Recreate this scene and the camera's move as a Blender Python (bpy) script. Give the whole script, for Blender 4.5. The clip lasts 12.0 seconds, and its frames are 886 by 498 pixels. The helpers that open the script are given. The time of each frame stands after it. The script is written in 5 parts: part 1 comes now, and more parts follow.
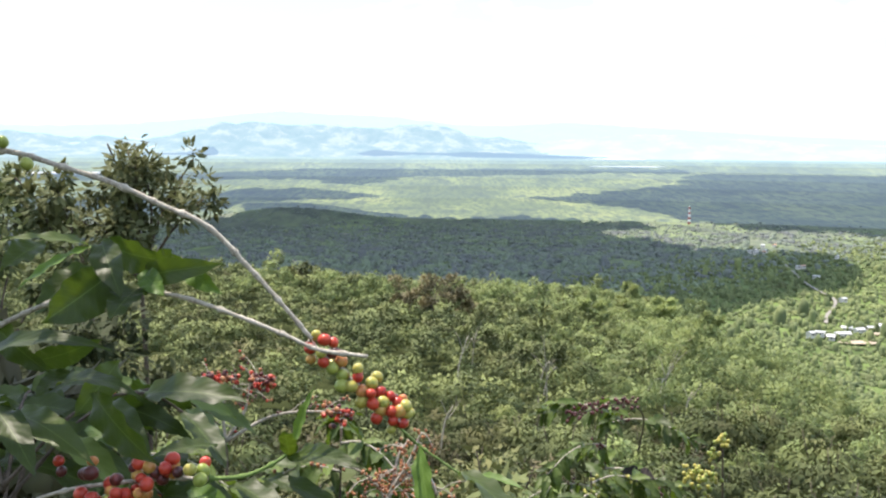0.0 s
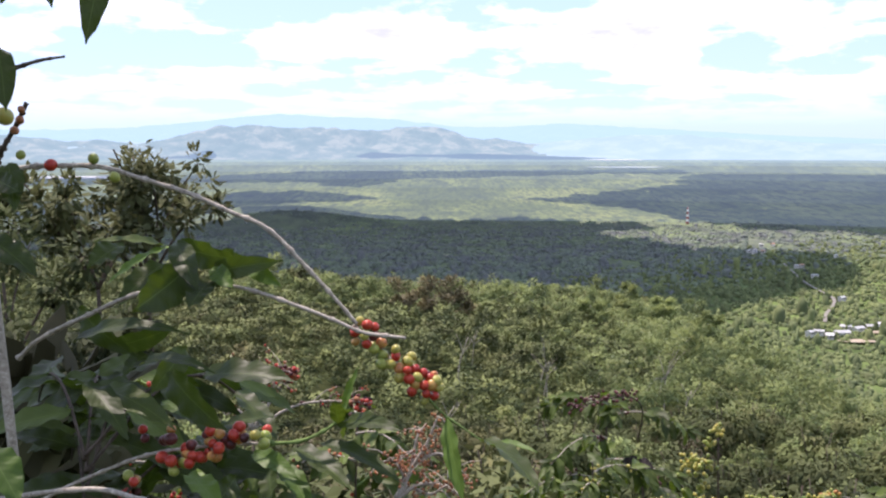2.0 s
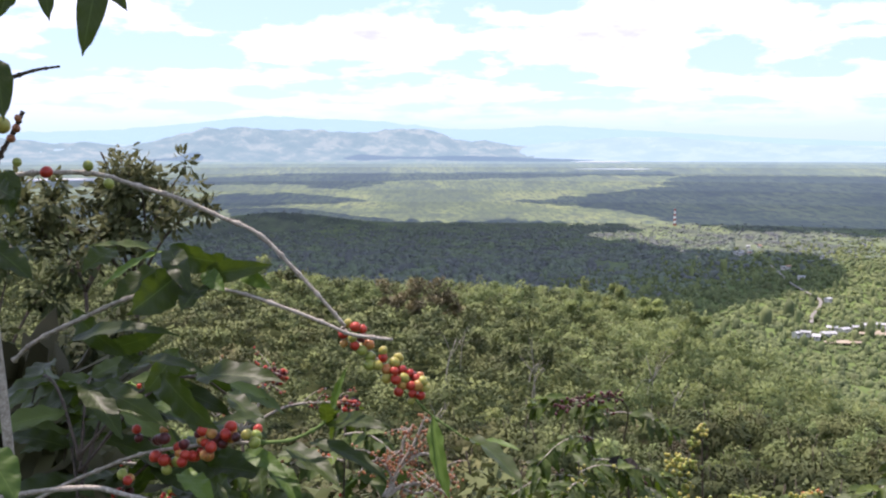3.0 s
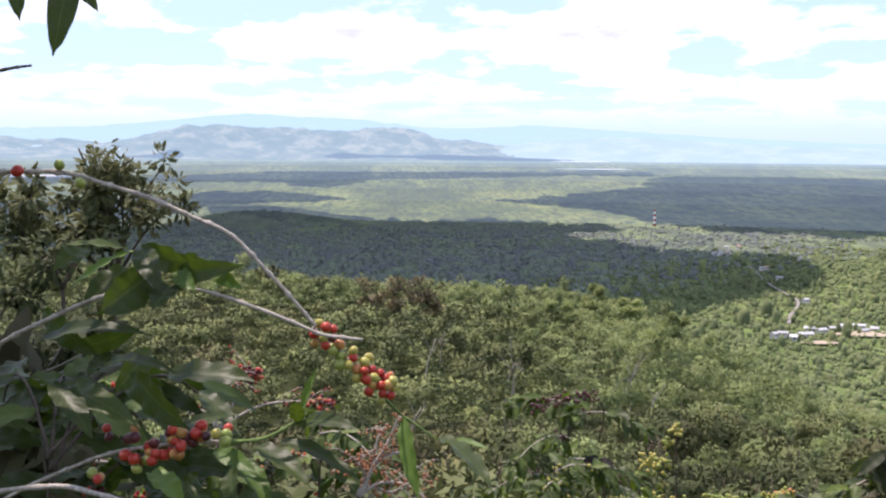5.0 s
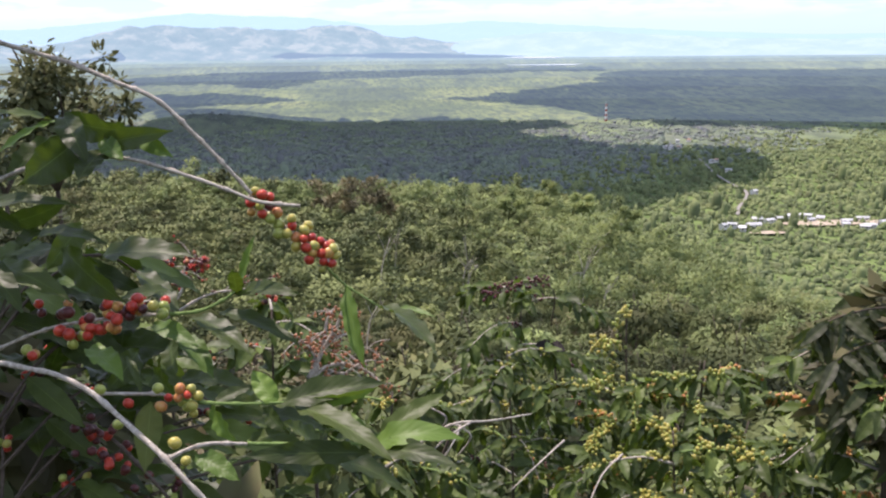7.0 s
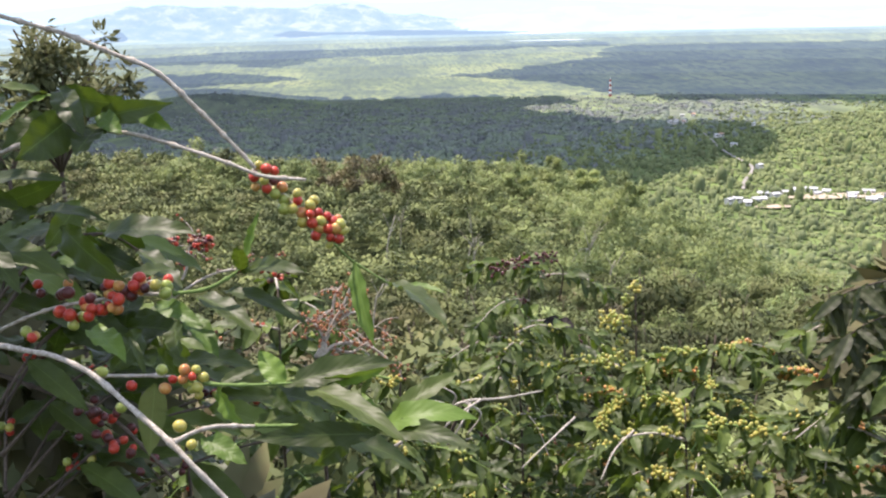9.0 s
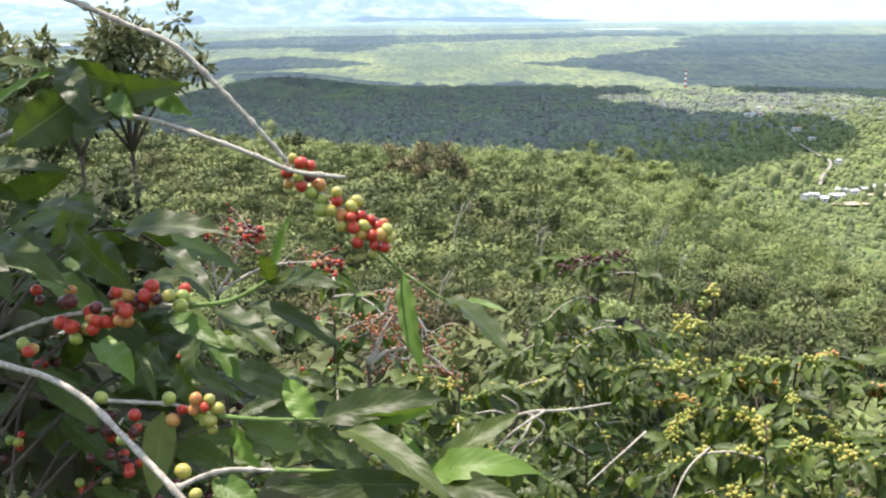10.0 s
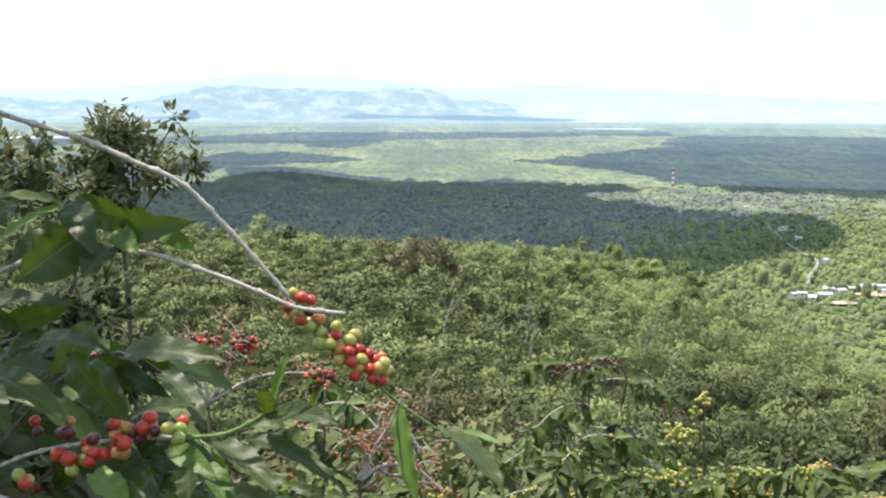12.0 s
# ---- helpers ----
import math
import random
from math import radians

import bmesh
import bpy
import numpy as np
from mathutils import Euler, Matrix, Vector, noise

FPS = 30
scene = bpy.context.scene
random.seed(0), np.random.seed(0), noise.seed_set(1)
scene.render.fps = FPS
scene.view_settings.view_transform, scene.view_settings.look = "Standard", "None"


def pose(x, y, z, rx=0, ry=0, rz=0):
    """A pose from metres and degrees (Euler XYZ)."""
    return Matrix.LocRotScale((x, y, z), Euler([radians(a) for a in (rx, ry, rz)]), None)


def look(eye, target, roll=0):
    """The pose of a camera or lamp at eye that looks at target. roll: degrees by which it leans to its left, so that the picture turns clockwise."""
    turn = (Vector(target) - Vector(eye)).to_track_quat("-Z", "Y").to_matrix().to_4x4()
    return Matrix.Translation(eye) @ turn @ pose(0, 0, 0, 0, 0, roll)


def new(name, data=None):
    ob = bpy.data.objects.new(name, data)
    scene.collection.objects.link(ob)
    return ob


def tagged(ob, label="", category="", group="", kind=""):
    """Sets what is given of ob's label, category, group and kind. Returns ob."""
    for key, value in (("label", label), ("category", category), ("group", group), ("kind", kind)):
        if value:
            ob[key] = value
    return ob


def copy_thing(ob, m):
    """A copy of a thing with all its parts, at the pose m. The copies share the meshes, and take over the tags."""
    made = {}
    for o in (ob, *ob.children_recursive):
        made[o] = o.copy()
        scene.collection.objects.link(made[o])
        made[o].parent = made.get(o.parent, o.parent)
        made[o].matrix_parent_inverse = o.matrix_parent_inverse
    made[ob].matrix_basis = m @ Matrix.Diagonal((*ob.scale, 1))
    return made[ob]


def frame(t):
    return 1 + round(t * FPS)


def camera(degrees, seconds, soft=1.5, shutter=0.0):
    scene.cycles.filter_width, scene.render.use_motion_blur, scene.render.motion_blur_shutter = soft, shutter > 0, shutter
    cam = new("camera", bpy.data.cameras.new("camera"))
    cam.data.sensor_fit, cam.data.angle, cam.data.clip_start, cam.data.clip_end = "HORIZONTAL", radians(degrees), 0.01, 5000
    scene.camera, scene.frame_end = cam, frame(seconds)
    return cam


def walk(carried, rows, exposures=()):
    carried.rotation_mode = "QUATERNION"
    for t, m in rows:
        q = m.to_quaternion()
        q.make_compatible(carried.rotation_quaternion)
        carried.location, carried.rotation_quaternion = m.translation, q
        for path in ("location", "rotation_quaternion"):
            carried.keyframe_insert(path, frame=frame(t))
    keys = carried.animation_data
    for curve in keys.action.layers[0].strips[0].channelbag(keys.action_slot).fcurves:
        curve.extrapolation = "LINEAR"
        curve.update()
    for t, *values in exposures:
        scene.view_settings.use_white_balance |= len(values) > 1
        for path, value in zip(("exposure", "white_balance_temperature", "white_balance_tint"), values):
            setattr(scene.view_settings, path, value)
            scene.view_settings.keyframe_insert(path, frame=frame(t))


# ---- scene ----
# A coffee slope high above a wide green valley with cloud shadows and far hills.
cam = camera(47.8, 12.0, soft=2.2)
walk(cam, [
    (0, pose(0.0111, 0.0867, 1.6948, 84.208, -0.446, 0.729)),
    (0.5, pose(0.0092, 0.0862, 1.6940, 84.311, -0.253, 0.805)),
    (1, pose(0.0060, 0.0867, 1.6954, 84.520, -0.304, 1.330)),
    (1.5, pose(0.0043, 0.0856, 1.6942, 84.556, -0.352, 2.053)),
    (2, pose(-0.0157, -0.0788, 1.7071, 84.308, -0.020, 0.612)),
    (2.5, pose(-0.0188, -0.1084, 1.7133, 84.480, -0.222, 0.265)),
    (3, pose(-0.0127, -0.1122, 1.7129, 84.425, -0.001, -0.081)),
    (5, pose(-0.0014, -0.1220, 1.7164, 84.371, -0.442, -1.164)),
    (5.5, pose(0.0058, -0.1285, 1.7134, 84.302, -0.382, -2.121)),
    (6, pose(0.0112, -0.1130, 1.6979, 82.412, 0.319, -2.888)),
    (6.5, pose(0.0164, -0.1089, 1.6822, 80.352, 0.626, -3.552)),
    (7, pose(0.0145, -0.1019, 1.6721, 78.623, 0.594, -3.997)),
    (9, pose(0.0103, -0.0657, 1.6610, 77.345, 1.273, -3.841)),
    (9.5, pose(0.0326, 0.0984, 1.6455, 76.374, 0.898, -1.094)),
    (10, pose(0.0247, 0.1044, 1.6470, 76.682, 0.501, 0.290)),
    (10.5, pose(0.0139, 0.1064, 1.6513, 77.430, 0.875, 1.317)),
    (11, pose(0.0087, 0.1118, 1.6641, 79.346, 0.239, 1.411)),
    (11.5, pose(0.0131, 0.1068, 1.6715, 80.768, 0.349, 0.690)),
    (12, pose(0.0173, 0.0937, 1.6874, 82.116, -0.211, -0.191)),
], exposures=[
    (0, 0.97, 6400, 20), (0.7, 0.7, 6380, 24), (1.5, 0.48, 6360, 27), (2.2, 0.48, 6280, 33), (5, 0.48, 6280, 33), (6, 0.44, 6280, 33), (7, 0.56, 6300, 32),
    (9, 1.0, 6400, 29), (9.5, 0.9, 6400, 22), (10, 1.1, 6400, 20), (10.5, 1.28, 6450, 20), (11, 1.16, 6400, 18), (11.5, 1.03, 6310, 20), (12, 0.92, 6310, 20)])

# ---- light ----
SUN_EL, SUN_AZ = 69.0, 310.0    # degrees above the horizon; clockwise from +Y
sun_to = Vector((math.sin(radians(SUN_AZ)) * math.cos(radians(SUN_EL)), math.cos(radians(SUN_AZ)) * math.cos(radians(SUN_EL)), math.sin(radians(SUN_EL))))
sun_data = bpy.data.lights.new("sun", "SUN")
sun_data.energy, sun_data.angle, sun_data.color = 4.6, radians(0.5), (1.0, 0.935, 0.78)
sun = new("sun", sun_data)
sun.matrix_world = look((0, -20, 60), Vector((0, -20, 60)) - sun_to)

world = bpy.data.worlds.new("sky")
scene.world = world
world.use_nodes = True
wn, wl = world.node_tree.nodes, world.node_tree.links
wn.clear()

sky = wn.new("ShaderNodeTexSky")
sky.sky_type, sky.sun_disc = "NISHITA", False
sky.sun_elevation, sky.sun_rotation = radians(SUN_EL), radians(SUN_AZ)
sky.dust_density, sky.altitude = 1.5, 800
coord = wn.new("ShaderNodeTexCoord")
sep = wn.new("ShaderNodeSeparateXYZ")
wl.new(coord.outputs["Generated"], sep.inputs[0])


def wmath(op, a, b=None, clamp=False):
    n = wn.new("ShaderNodeMath")
    n.operation, n.use_clamp = op, clamp
    for i, v in enumerate((a, b)):
        if v is None:
            continue
        if isinstance(v, (int, float)):
            n.inputs[i].default_value = v
        else:
            wl.new(v, n.inputs[i])
    return n.outputs[0]


# cloud layer: the direction is carried onto a flat deck far above
up = wmath("MAXIMUM", sep.outputs[2], 0.0)
deck = wmath("ADD", up, 0.10)
cu = wn.new("ShaderNodeCombineXYZ")
wl.new(wmath("DIVIDE", sep.outputs[0], deck), cu.inputs[0])
wl.new(wmath("DIVIDE", sep.outputs[1], deck), cu.inputs[1])
clouds = wn.new("ShaderNodeTexNoise")
clouds.inputs["Scale"].default_value = 0.9
clouds.inputs["Detail"].default_value = 7
clouds.inputs["Roughness"].default_value = 0.55
clouds.inputs["Distortion"].default_value = 0.25
cmap = wn.new("ShaderNodeMapping")
cmap.inputs["Location"].default_value = (3.1, 0.4, 0)
wl.new(cu.outputs[0], cmap.inputs[0])
wl.new(cmap.outputs[0], clouds.inputs["Vector"])
puffs = wn.new("ShaderNodeTexNoise")
puffs.inputs["Scale"].default_value, puffs.inputs["Detail"].default_value = 1.0, 6
puffs.inputs["Roughness"].default_value = 0.55
pmap = wn.new("ShaderNodeMapping")
pmap.inputs["Scale"].default_value = (7.0, 7.0, 16.0)
wl.new(coord.outputs["Generated"], pmap.inputs[0])
wl.new(pmap.outputs[0], puffs.inputs["Vector"])
amount = wmath("ADD", wmath("MULTIPLY", clouds.outputs["Fac"], 0.5), wmath("MULTIPLY", puffs.outputs["Fac"], 0.5))
cover = wn.new("ShaderNodeValToRGB")
cover.color_ramp.elements[0].position, cover.color_ramp.elements[1].position = 0.475, 0.525
wl.new(amount, cover.inputs[0])
shade = wn.new("ShaderNodeValToRGB")
shade.color_ramp.elements[0].position, shade.color_ramp.elements[1].position = 0.535, 0.64
shade.color_ramp.elements[0].color, shade.color_ramp.elements[1].color = (10.0, 11.4, 12.5, 1), (6.0, 6.6, 7.4, 1)
wl.new(amount, shade.inputs[0])
low = wmath("MULTIPLY", wmath("SUBTRACT", up, 0.022), 16.0, clamp=True)
# the sky clears to blue overhead
thin = wmath("SUBTRACT", 1.0, wmath("MULTIPLY", wmath("MULTIPLY", wmath("SUBTRACT", up, 0.22), 3.0, clamp=True), 0.45))
mix = wn.new("ShaderNodeMixRGB")
wl.new(wmath("MULTIPLY", wmath("MULTIPLY", cover.outputs[0], low), thin), mix.inputs[0])
veil = wn.new("ShaderNodeMixRGB")
veil.inputs[2].default_value = (5.6, 8.6, 10.6, 1)
wl.new(wmath("MULTIPLY", thin, 0.6), veil.inputs[0])
wl.new(sky.outputs[0], veil.inputs[1])
wl.new(veil.outputs[0], mix.inputs[1])
wl.new(shade.outputs[0], mix.inputs[2])
wbg = wn.new("ShaderNodeBackground")
wbg.inputs[1].default_value = 0.10
wl.new(mix.outputs[0], wbg.inputs[0])
wout = wn.new("ShaderNodeOutputWorld")
wl.new(wbg.outputs[0], wout.inputs[0])


# ---- materials ----
class Nodes:
    """A small helper round one material's node tree."""

    def __init__(self, name, rough=0.6):
        self.mat = bpy.data.materials.new(name)
        self.mat.use_nodes = True
        self.t = self.mat.node_tree
        self.b = self.t.nodes["Principled BSDF"]
        self.out = self.t.nodes["Material Output"]
        self.b.inputs["Roughness"].default_value = rough
        self.b.inputs["Specular IOR Level"].default_value = 0.35

    def add(self, kind):
        return self.t.nodes.new(kind)

    def link(self, a, b):
        self.t.links.new(a, b)

    def noise(self, scale, detail=4, rough=0.55, vec=None, stretch=None):
        n = self.add("ShaderNodeTexNoise")
        n.inputs["Scale"].default_value, n.inputs["Detail"].default_value = scale, detail
        n.inputs["Roughness"].default_value = rough
        if vec is None:
            vec = self.add("ShaderNodeNewGeometry").outputs["Position"]
        if stretch:
            m = self.add("ShaderNodeMapping")
            m.inputs["Scale"].default_value = stretch
            self.link(vec, m.inputs[0])
            vec = m.outputs[0]
        self.link(vec, n.inputs["Vector"])
        return n.outputs["Fac"]

    def ramp(self, fac, *stops):
        r = self.add("ShaderNodeValToRGB")
        e = r.color_ramp.elements
        while len(e) < len(stops):
            e.new(0.5)
        for k, (p, c) in zip(e, stops):
            k.position, k.color = p, (*c, 1)
        self.link(fac, r.inputs[0])
        return r.outputs[0]

    def mix(self, fac, a, b, kind="MIX"):
        m = self.add("ShaderNodeMixRGB")
        m.blend_type = kind
        for i, v in enumerate((fac, a, b)):
            if isinstance(v, (int, float)):
                m.inputs[i].default_value = v
            elif isinstance(v, tuple):
                m.inputs[i].default_value = (*v, 1)
            else:
                self.link(v, m.inputs[i])
        return m.outputs[0]

    def bump(self, height, strength, distance):
        b = self.add("ShaderNodeBump")
        b.inputs["Strength"].default_value, b.inputs["Distance"].default_value = strength, distance
        self.link(height, b.inputs["Height"])
        self.link(b.outputs[0], self.b.inputs["Normal"])

    def base(self, colour):
        self.link(colour, self.b.inputs["Base Color"])

    def translucent(self, colour, amount):
        tr = self.add("ShaderNodeBsdfTranslucent")
        self.link(colour, tr.inputs[0])
        ms = self.add("ShaderNodeMixShader")
        ms.inputs[0].default_value = amount
        self.link(self.b.outputs[0], ms.inputs[1])
        self.link(tr.outputs[0], ms.inputs[2])
        self.link(ms.outputs[0], self.out.inputs[0])


def leaf_material(name, dark, mid, light, rough=0.52):
    """Glossy coffee leaf with a pale midrib and side ribs, by the leaf's own coordinates."""
    n = Nodes(name, rough)
    n.b.inputs["Specular IOR Level"].default_value = 0.25
    uv = n.add("ShaderNodeUVMap").outputs[0]
    rnd = n.add("ShaderNodeObjectInfo").outputs["Random"]
    tone = n.ramp(rnd, (0.0, dark), (0.6, mid), (1.0, light))
    patch = n.noise(22, 3)
    tone = n.mix(n.ramp(patch, (0.35, (0, 0, 0)), (0.75, (0.5, 0.5, 0.5))), tone, light)
    sp = n.add("ShaderNodeSeparateXYZ")
    n.link(uv, sp.inputs[0])

    def mth(op, a, b):
        m = n.add("ShaderNodeMath")
        m.operation = op
        for i, v in enumerate((a, b)):
            if isinstance(v, (int, float)):
                m.inputs[i].default_value = v
            else:
                n.link(v, m.inputs[i])
        return m.outputs[0]
    across = mth("ABSOLUTE", sp.outputs[1], 0)
    ribs = mth("SINE", mth("MULTIPLY", mth("ADD", sp.outputs[0], mth("MULTIPLY", across, -0.22)), 62.0), 0)
    rib = mth("POWER", mth("MAXIMUM", ribs, 0.0), 8.0)
    mid_rib = mth("LESS_THAN", across, 0.03)
    line = mth("MAXIMUM", mth("MULTIPLY", rib, 0.05), mth("MULTIPLY", mid_rib, 0.3))
    tone = n.mix(line, tone, (0.20, 0.30, 0.08))
    n.base(tone)
    n.bump(mth("ADD", mth("MULTIPLY", ribs, 0.5), mth("MULTIPLY", mid_rib, -1.5)), 0.15, 0.0010)
    n.translucent(n.mix(0.5, tone, (0.22, 0.36, 0.02)), 0.22)
    return n.mat


def foliage_material(name, a, b, c, rough=0.55, scale=0.02, amount=0.25, clump=0.26, dryness=0.5):
    """Joined foliage: each leaf or clump has its own tone, with drifts over the land."""
    n = Nodes(name, rough)
    n.b.inputs["Specular IOR Level"].default_value = 0.16
    rnd = n.add("ShaderNodeNewGeometry").outputs["Random Per Island"]
    mid = tuple(0.3 * p + 0.7 * q for p, q in zip(a, b))
    tone = n.ramp(rnd, (0.0, mid), (0.6, b), (1.0, tuple(0.5 * p + 0.5 * q for p, q in zip(b, c))))
    drift = n.noise(scale, 5, 0.6)
    tone = n.mix(n.ramp(drift, (0.38, (0, 0, 0)), (0.62, (0.75, 0.75, 0.75))), tone, c)
    lump = n.noise(clump, 2, 0.5)
    tone = n.mix(n.ramp(lump, (0.40, (0.9, 0.9, 0.9)), (0.58, (0, 0, 0))), tone, a)
    oi = n.add("ShaderNodeObjectInfo").outputs["Random"]
    hs = n.add("ShaderNodeHueSaturation")
    mr = n.add("ShaderNodeMapRange")
    mr.inputs["To Min"].default_value, mr.inputs["To Max"].default_value = 0.7, 1.3
    n.link(oi, mr.inputs["Value"])
    n.link(mr.outputs[0], hs.inputs["Value"])
    n.link(tone, hs.inputs["Color"])
    # drier, browner patches here and there
    dry = n.noise(scale * 3.1, 3, 0.6)
    final = n.mix(n.ramp(dry, (0.51, (0, 0, 0)), (0.67, (dryness, dryness, dryness))), hs.outputs[0], (0.13, 0.10, 0.045))
    n.base(final)
    if amount:
        n.translucent(hs.outputs[0], amount)
    return n.mat


def bark_material(name, a, b, scale=60):
    n = Nodes(name, 0.85)
    g = n.noise(scale, 5, 0.65)
    spots = n.noise(scale * 3.3, 2)
    c = n.ramp(g, (0.3, a), (0.7, b))
    c = n.mix(n.ramp(spots, (0.55, (0, 0, 0)), (0.7, (0.6, 0.6, 0.6))), c, tuple(min(1, k * 1.5) for k in b))
    n.base(c)
    n.bump(g, 0.5, 0.002)
    return n.mat


def cherry_material(name, a, b):
    n = Nodes(name, 0.28)
    blush = n.noise(70, 2, 0.5)
    n.base(n.ramp(blush, (0.35, a), (0.65, b)))
    n.b.inputs["Subsurface Weight"].default_value = 0.08
    n.b.inputs["Subsurface Radius"].default_value = (0.004, 0.002, 0.001)
    return n.mat


def plain_material(name, a, b, scale, rough=0.8, bump=0.0):
    n = Nodes(name, rough)
    g = n.noise(scale, 5, 0.6)
    n.base(n.ramp(g, (0.3, a), (0.7, b)))
    if bump:
        n.bump(g, 0.5, bump)
    return n.mat


LEAF = leaf_material("coffee_leaf", (0.017, 0.027, 0.007), (0.028, 0.042, 0.009), (0.056, 0.080, 0.014), 0.46)
LEAF_BUSH = leaf_material("bush_leaf", (0.030, 0.046, 0.012), (0.056, 0.086, 0.019), (0.108, 0.150, 0.030), 0.50)
LEAF_YOUNG = leaf_material("young_leaf", (0.045, 0.085, 0.016), (0.075, 0.135, 0.022), (0.115, 0.19, 0.030), 0.48)
LEAF_OLD = leaf_material("yellowing_leaf", (0.07, 0.09, 0.02), (0.10, 0.12, 0.025), (0.15, 0.155, 0.03))
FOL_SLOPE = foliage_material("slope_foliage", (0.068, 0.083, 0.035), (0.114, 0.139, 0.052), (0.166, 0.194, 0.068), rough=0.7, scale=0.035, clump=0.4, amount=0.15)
FOL_SHADE = foliage_material("shade_tree_foliage", (0.060, 0.070, 0.032), (0.115, 0.130, 0.056), (0.18, 0.19, 0.08), rough=0.75)
FOL_BROWN = foliage_material("brown_foliage", (0.095, 0.085, 0.048), (0.15, 0.128, 0.068), (0.18, 0.165, 0.078), dryness=0.7)
FOL_TREE = foliage_material("tree_foliage", (0.030, 0.038, 0.017), (0.058, 0.074, 0.028), (0.100, 0.122, 0.044), rough=0.7)
# brighter copy of the slope foliage, sunshine put into its colour
FOL_SUNLIT = foliage_material("sun_tinted_foliage", (0.19, 0.245, 0.098), (0.265, 0.33, 0.122), (0.34, 0.40, 0.145), scale=0.05, clump=0.4, amount=0.4)
# valley leaf colours greyed and blued, with the distance's haze put into them
FOL_HAZED = foliage_material("hazed_valley_foliage", (0.110, 0.118, 0.122), (0.126, 0.153, 0.122), (0.148, 0.190, 0.112), rough=0.95, scale=0.006, amount=0, clump=0.03, dryness=0.04)
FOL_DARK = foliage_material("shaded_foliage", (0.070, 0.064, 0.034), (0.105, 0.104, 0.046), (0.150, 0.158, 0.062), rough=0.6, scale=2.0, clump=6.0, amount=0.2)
# greener leaf tone for the near and sunlit woods, less haze put in
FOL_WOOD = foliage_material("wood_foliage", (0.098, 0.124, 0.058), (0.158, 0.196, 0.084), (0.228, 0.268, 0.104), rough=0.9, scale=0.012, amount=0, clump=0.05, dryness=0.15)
BARK = bark_material("branch_bark", (0.20, 0.172, 0.135), (0.49, 0.445, 0.37), 130)
BARK_DARK = bark_material("stem_bark", (0.040, 0.030, 0.021), (0.095, 0.073, 0.052), 60)
BARK_PALE = bark_material("pale_bark", (0.22, 0.20, 0.15), (0.42, 0.38, 0.30), 8)
TWIG_GREEN = bark_material("green_twig", (0.09, 0.15, 0.035), (0.15, 0.22, 0.06), 90)
CH_RED = cherry_material("red_cherry", (0.33, 0.026, 0.016), (0.46, 0.060, 0.028))
CH_DARK = cherry_material("dark_cherry", (0.045, 0.014, 0.014), (0.11, 0.026, 0.024))
CH_ORANGE = cherry_material("orange_cherry", (0.42, 0.15, 0.05), (0.46, 0.28, 0.075))
CH_YELLOW = cherry_material("yellow_cherry", (0.38, 0.315, 0.065), (0.31, 0.315, 0.072))
CH_GREEN = cherry_material("green_cherry", (0.20, 0.25, 0.05), (0.31, 0.34, 0.075))
CH_BROWN = cherry_material("dried_cherry", (0.22, 0.075, 0.035), (0.40, 0.18, 0.075))
CHERRY = {"r": CH_RED, "d": CH_DARK, "o": CH_ORANGE, "y": CH_YELLOW, "g": CH_GREEN, "b": CH_BROWN}


# ---- building helpers ----
def mesh_data(name, verts, faces, mat, smooth=True, uvs=None):
    me = bpy.data.meshes.new(name)
    me.from_pydata([tuple(v) for v in verts], [], [tuple(f) for f in faces])
    if mat:
        me.materials.append(mat)
    if smooth:
        me.polygons.foreach_set("use_smooth", [True] * len(me.polygons))
    if uvs is not None:
        layer = me.uv_layers.new(name="UVMap")
        vi = np.zeros(len(me.loops), dtype=np.int32)
        me.loops.foreach_get("vertex_index", vi)
        layer.data.foreach_set("uv", np.asarray(uvs, dtype=np.float32)[vi].ravel())
    me.update()
    return me


def child(name, data, parent, m=None, label=""):
    """A part: data in the world's or the given frame, under its parent."""
    ob = new(name, data)
    ob.parent = parent
    if m is not None:
        ob.matrix_basis = m
    if label:
        ob["label"] = label
    return ob


def thing(name, label, category, group="", kind="", data=None, at=(0, 0, 0)):
    ob = new(name, data)
    ob.location = at
    return tagged(ob, label, category, group, kind)


def spline(points, steps=6):
    """Catmull-Rom through the points."""
    p = [Vector(q) for q in points]
    p = [2 * p[0] - p[1]] + p + [2 * p[-1] - p[-2]]
    out = []
    for i in range(1, len(p) - 2):
        for k in range(steps):
            t = k / steps
            out.append(0.5 * ((2 * p[i]) + (p[i + 1] - p[i - 1]) * t + (2 * p[i - 1] - 5 * p[i] + 4 * p[i + 1] - p[i + 2]) * t * t
                              + (-p[i - 1] + 3 * p[i] - 3 * p[i + 1] + p[i + 2]) * t ** 3))
    out.append(p[-2])
    return out


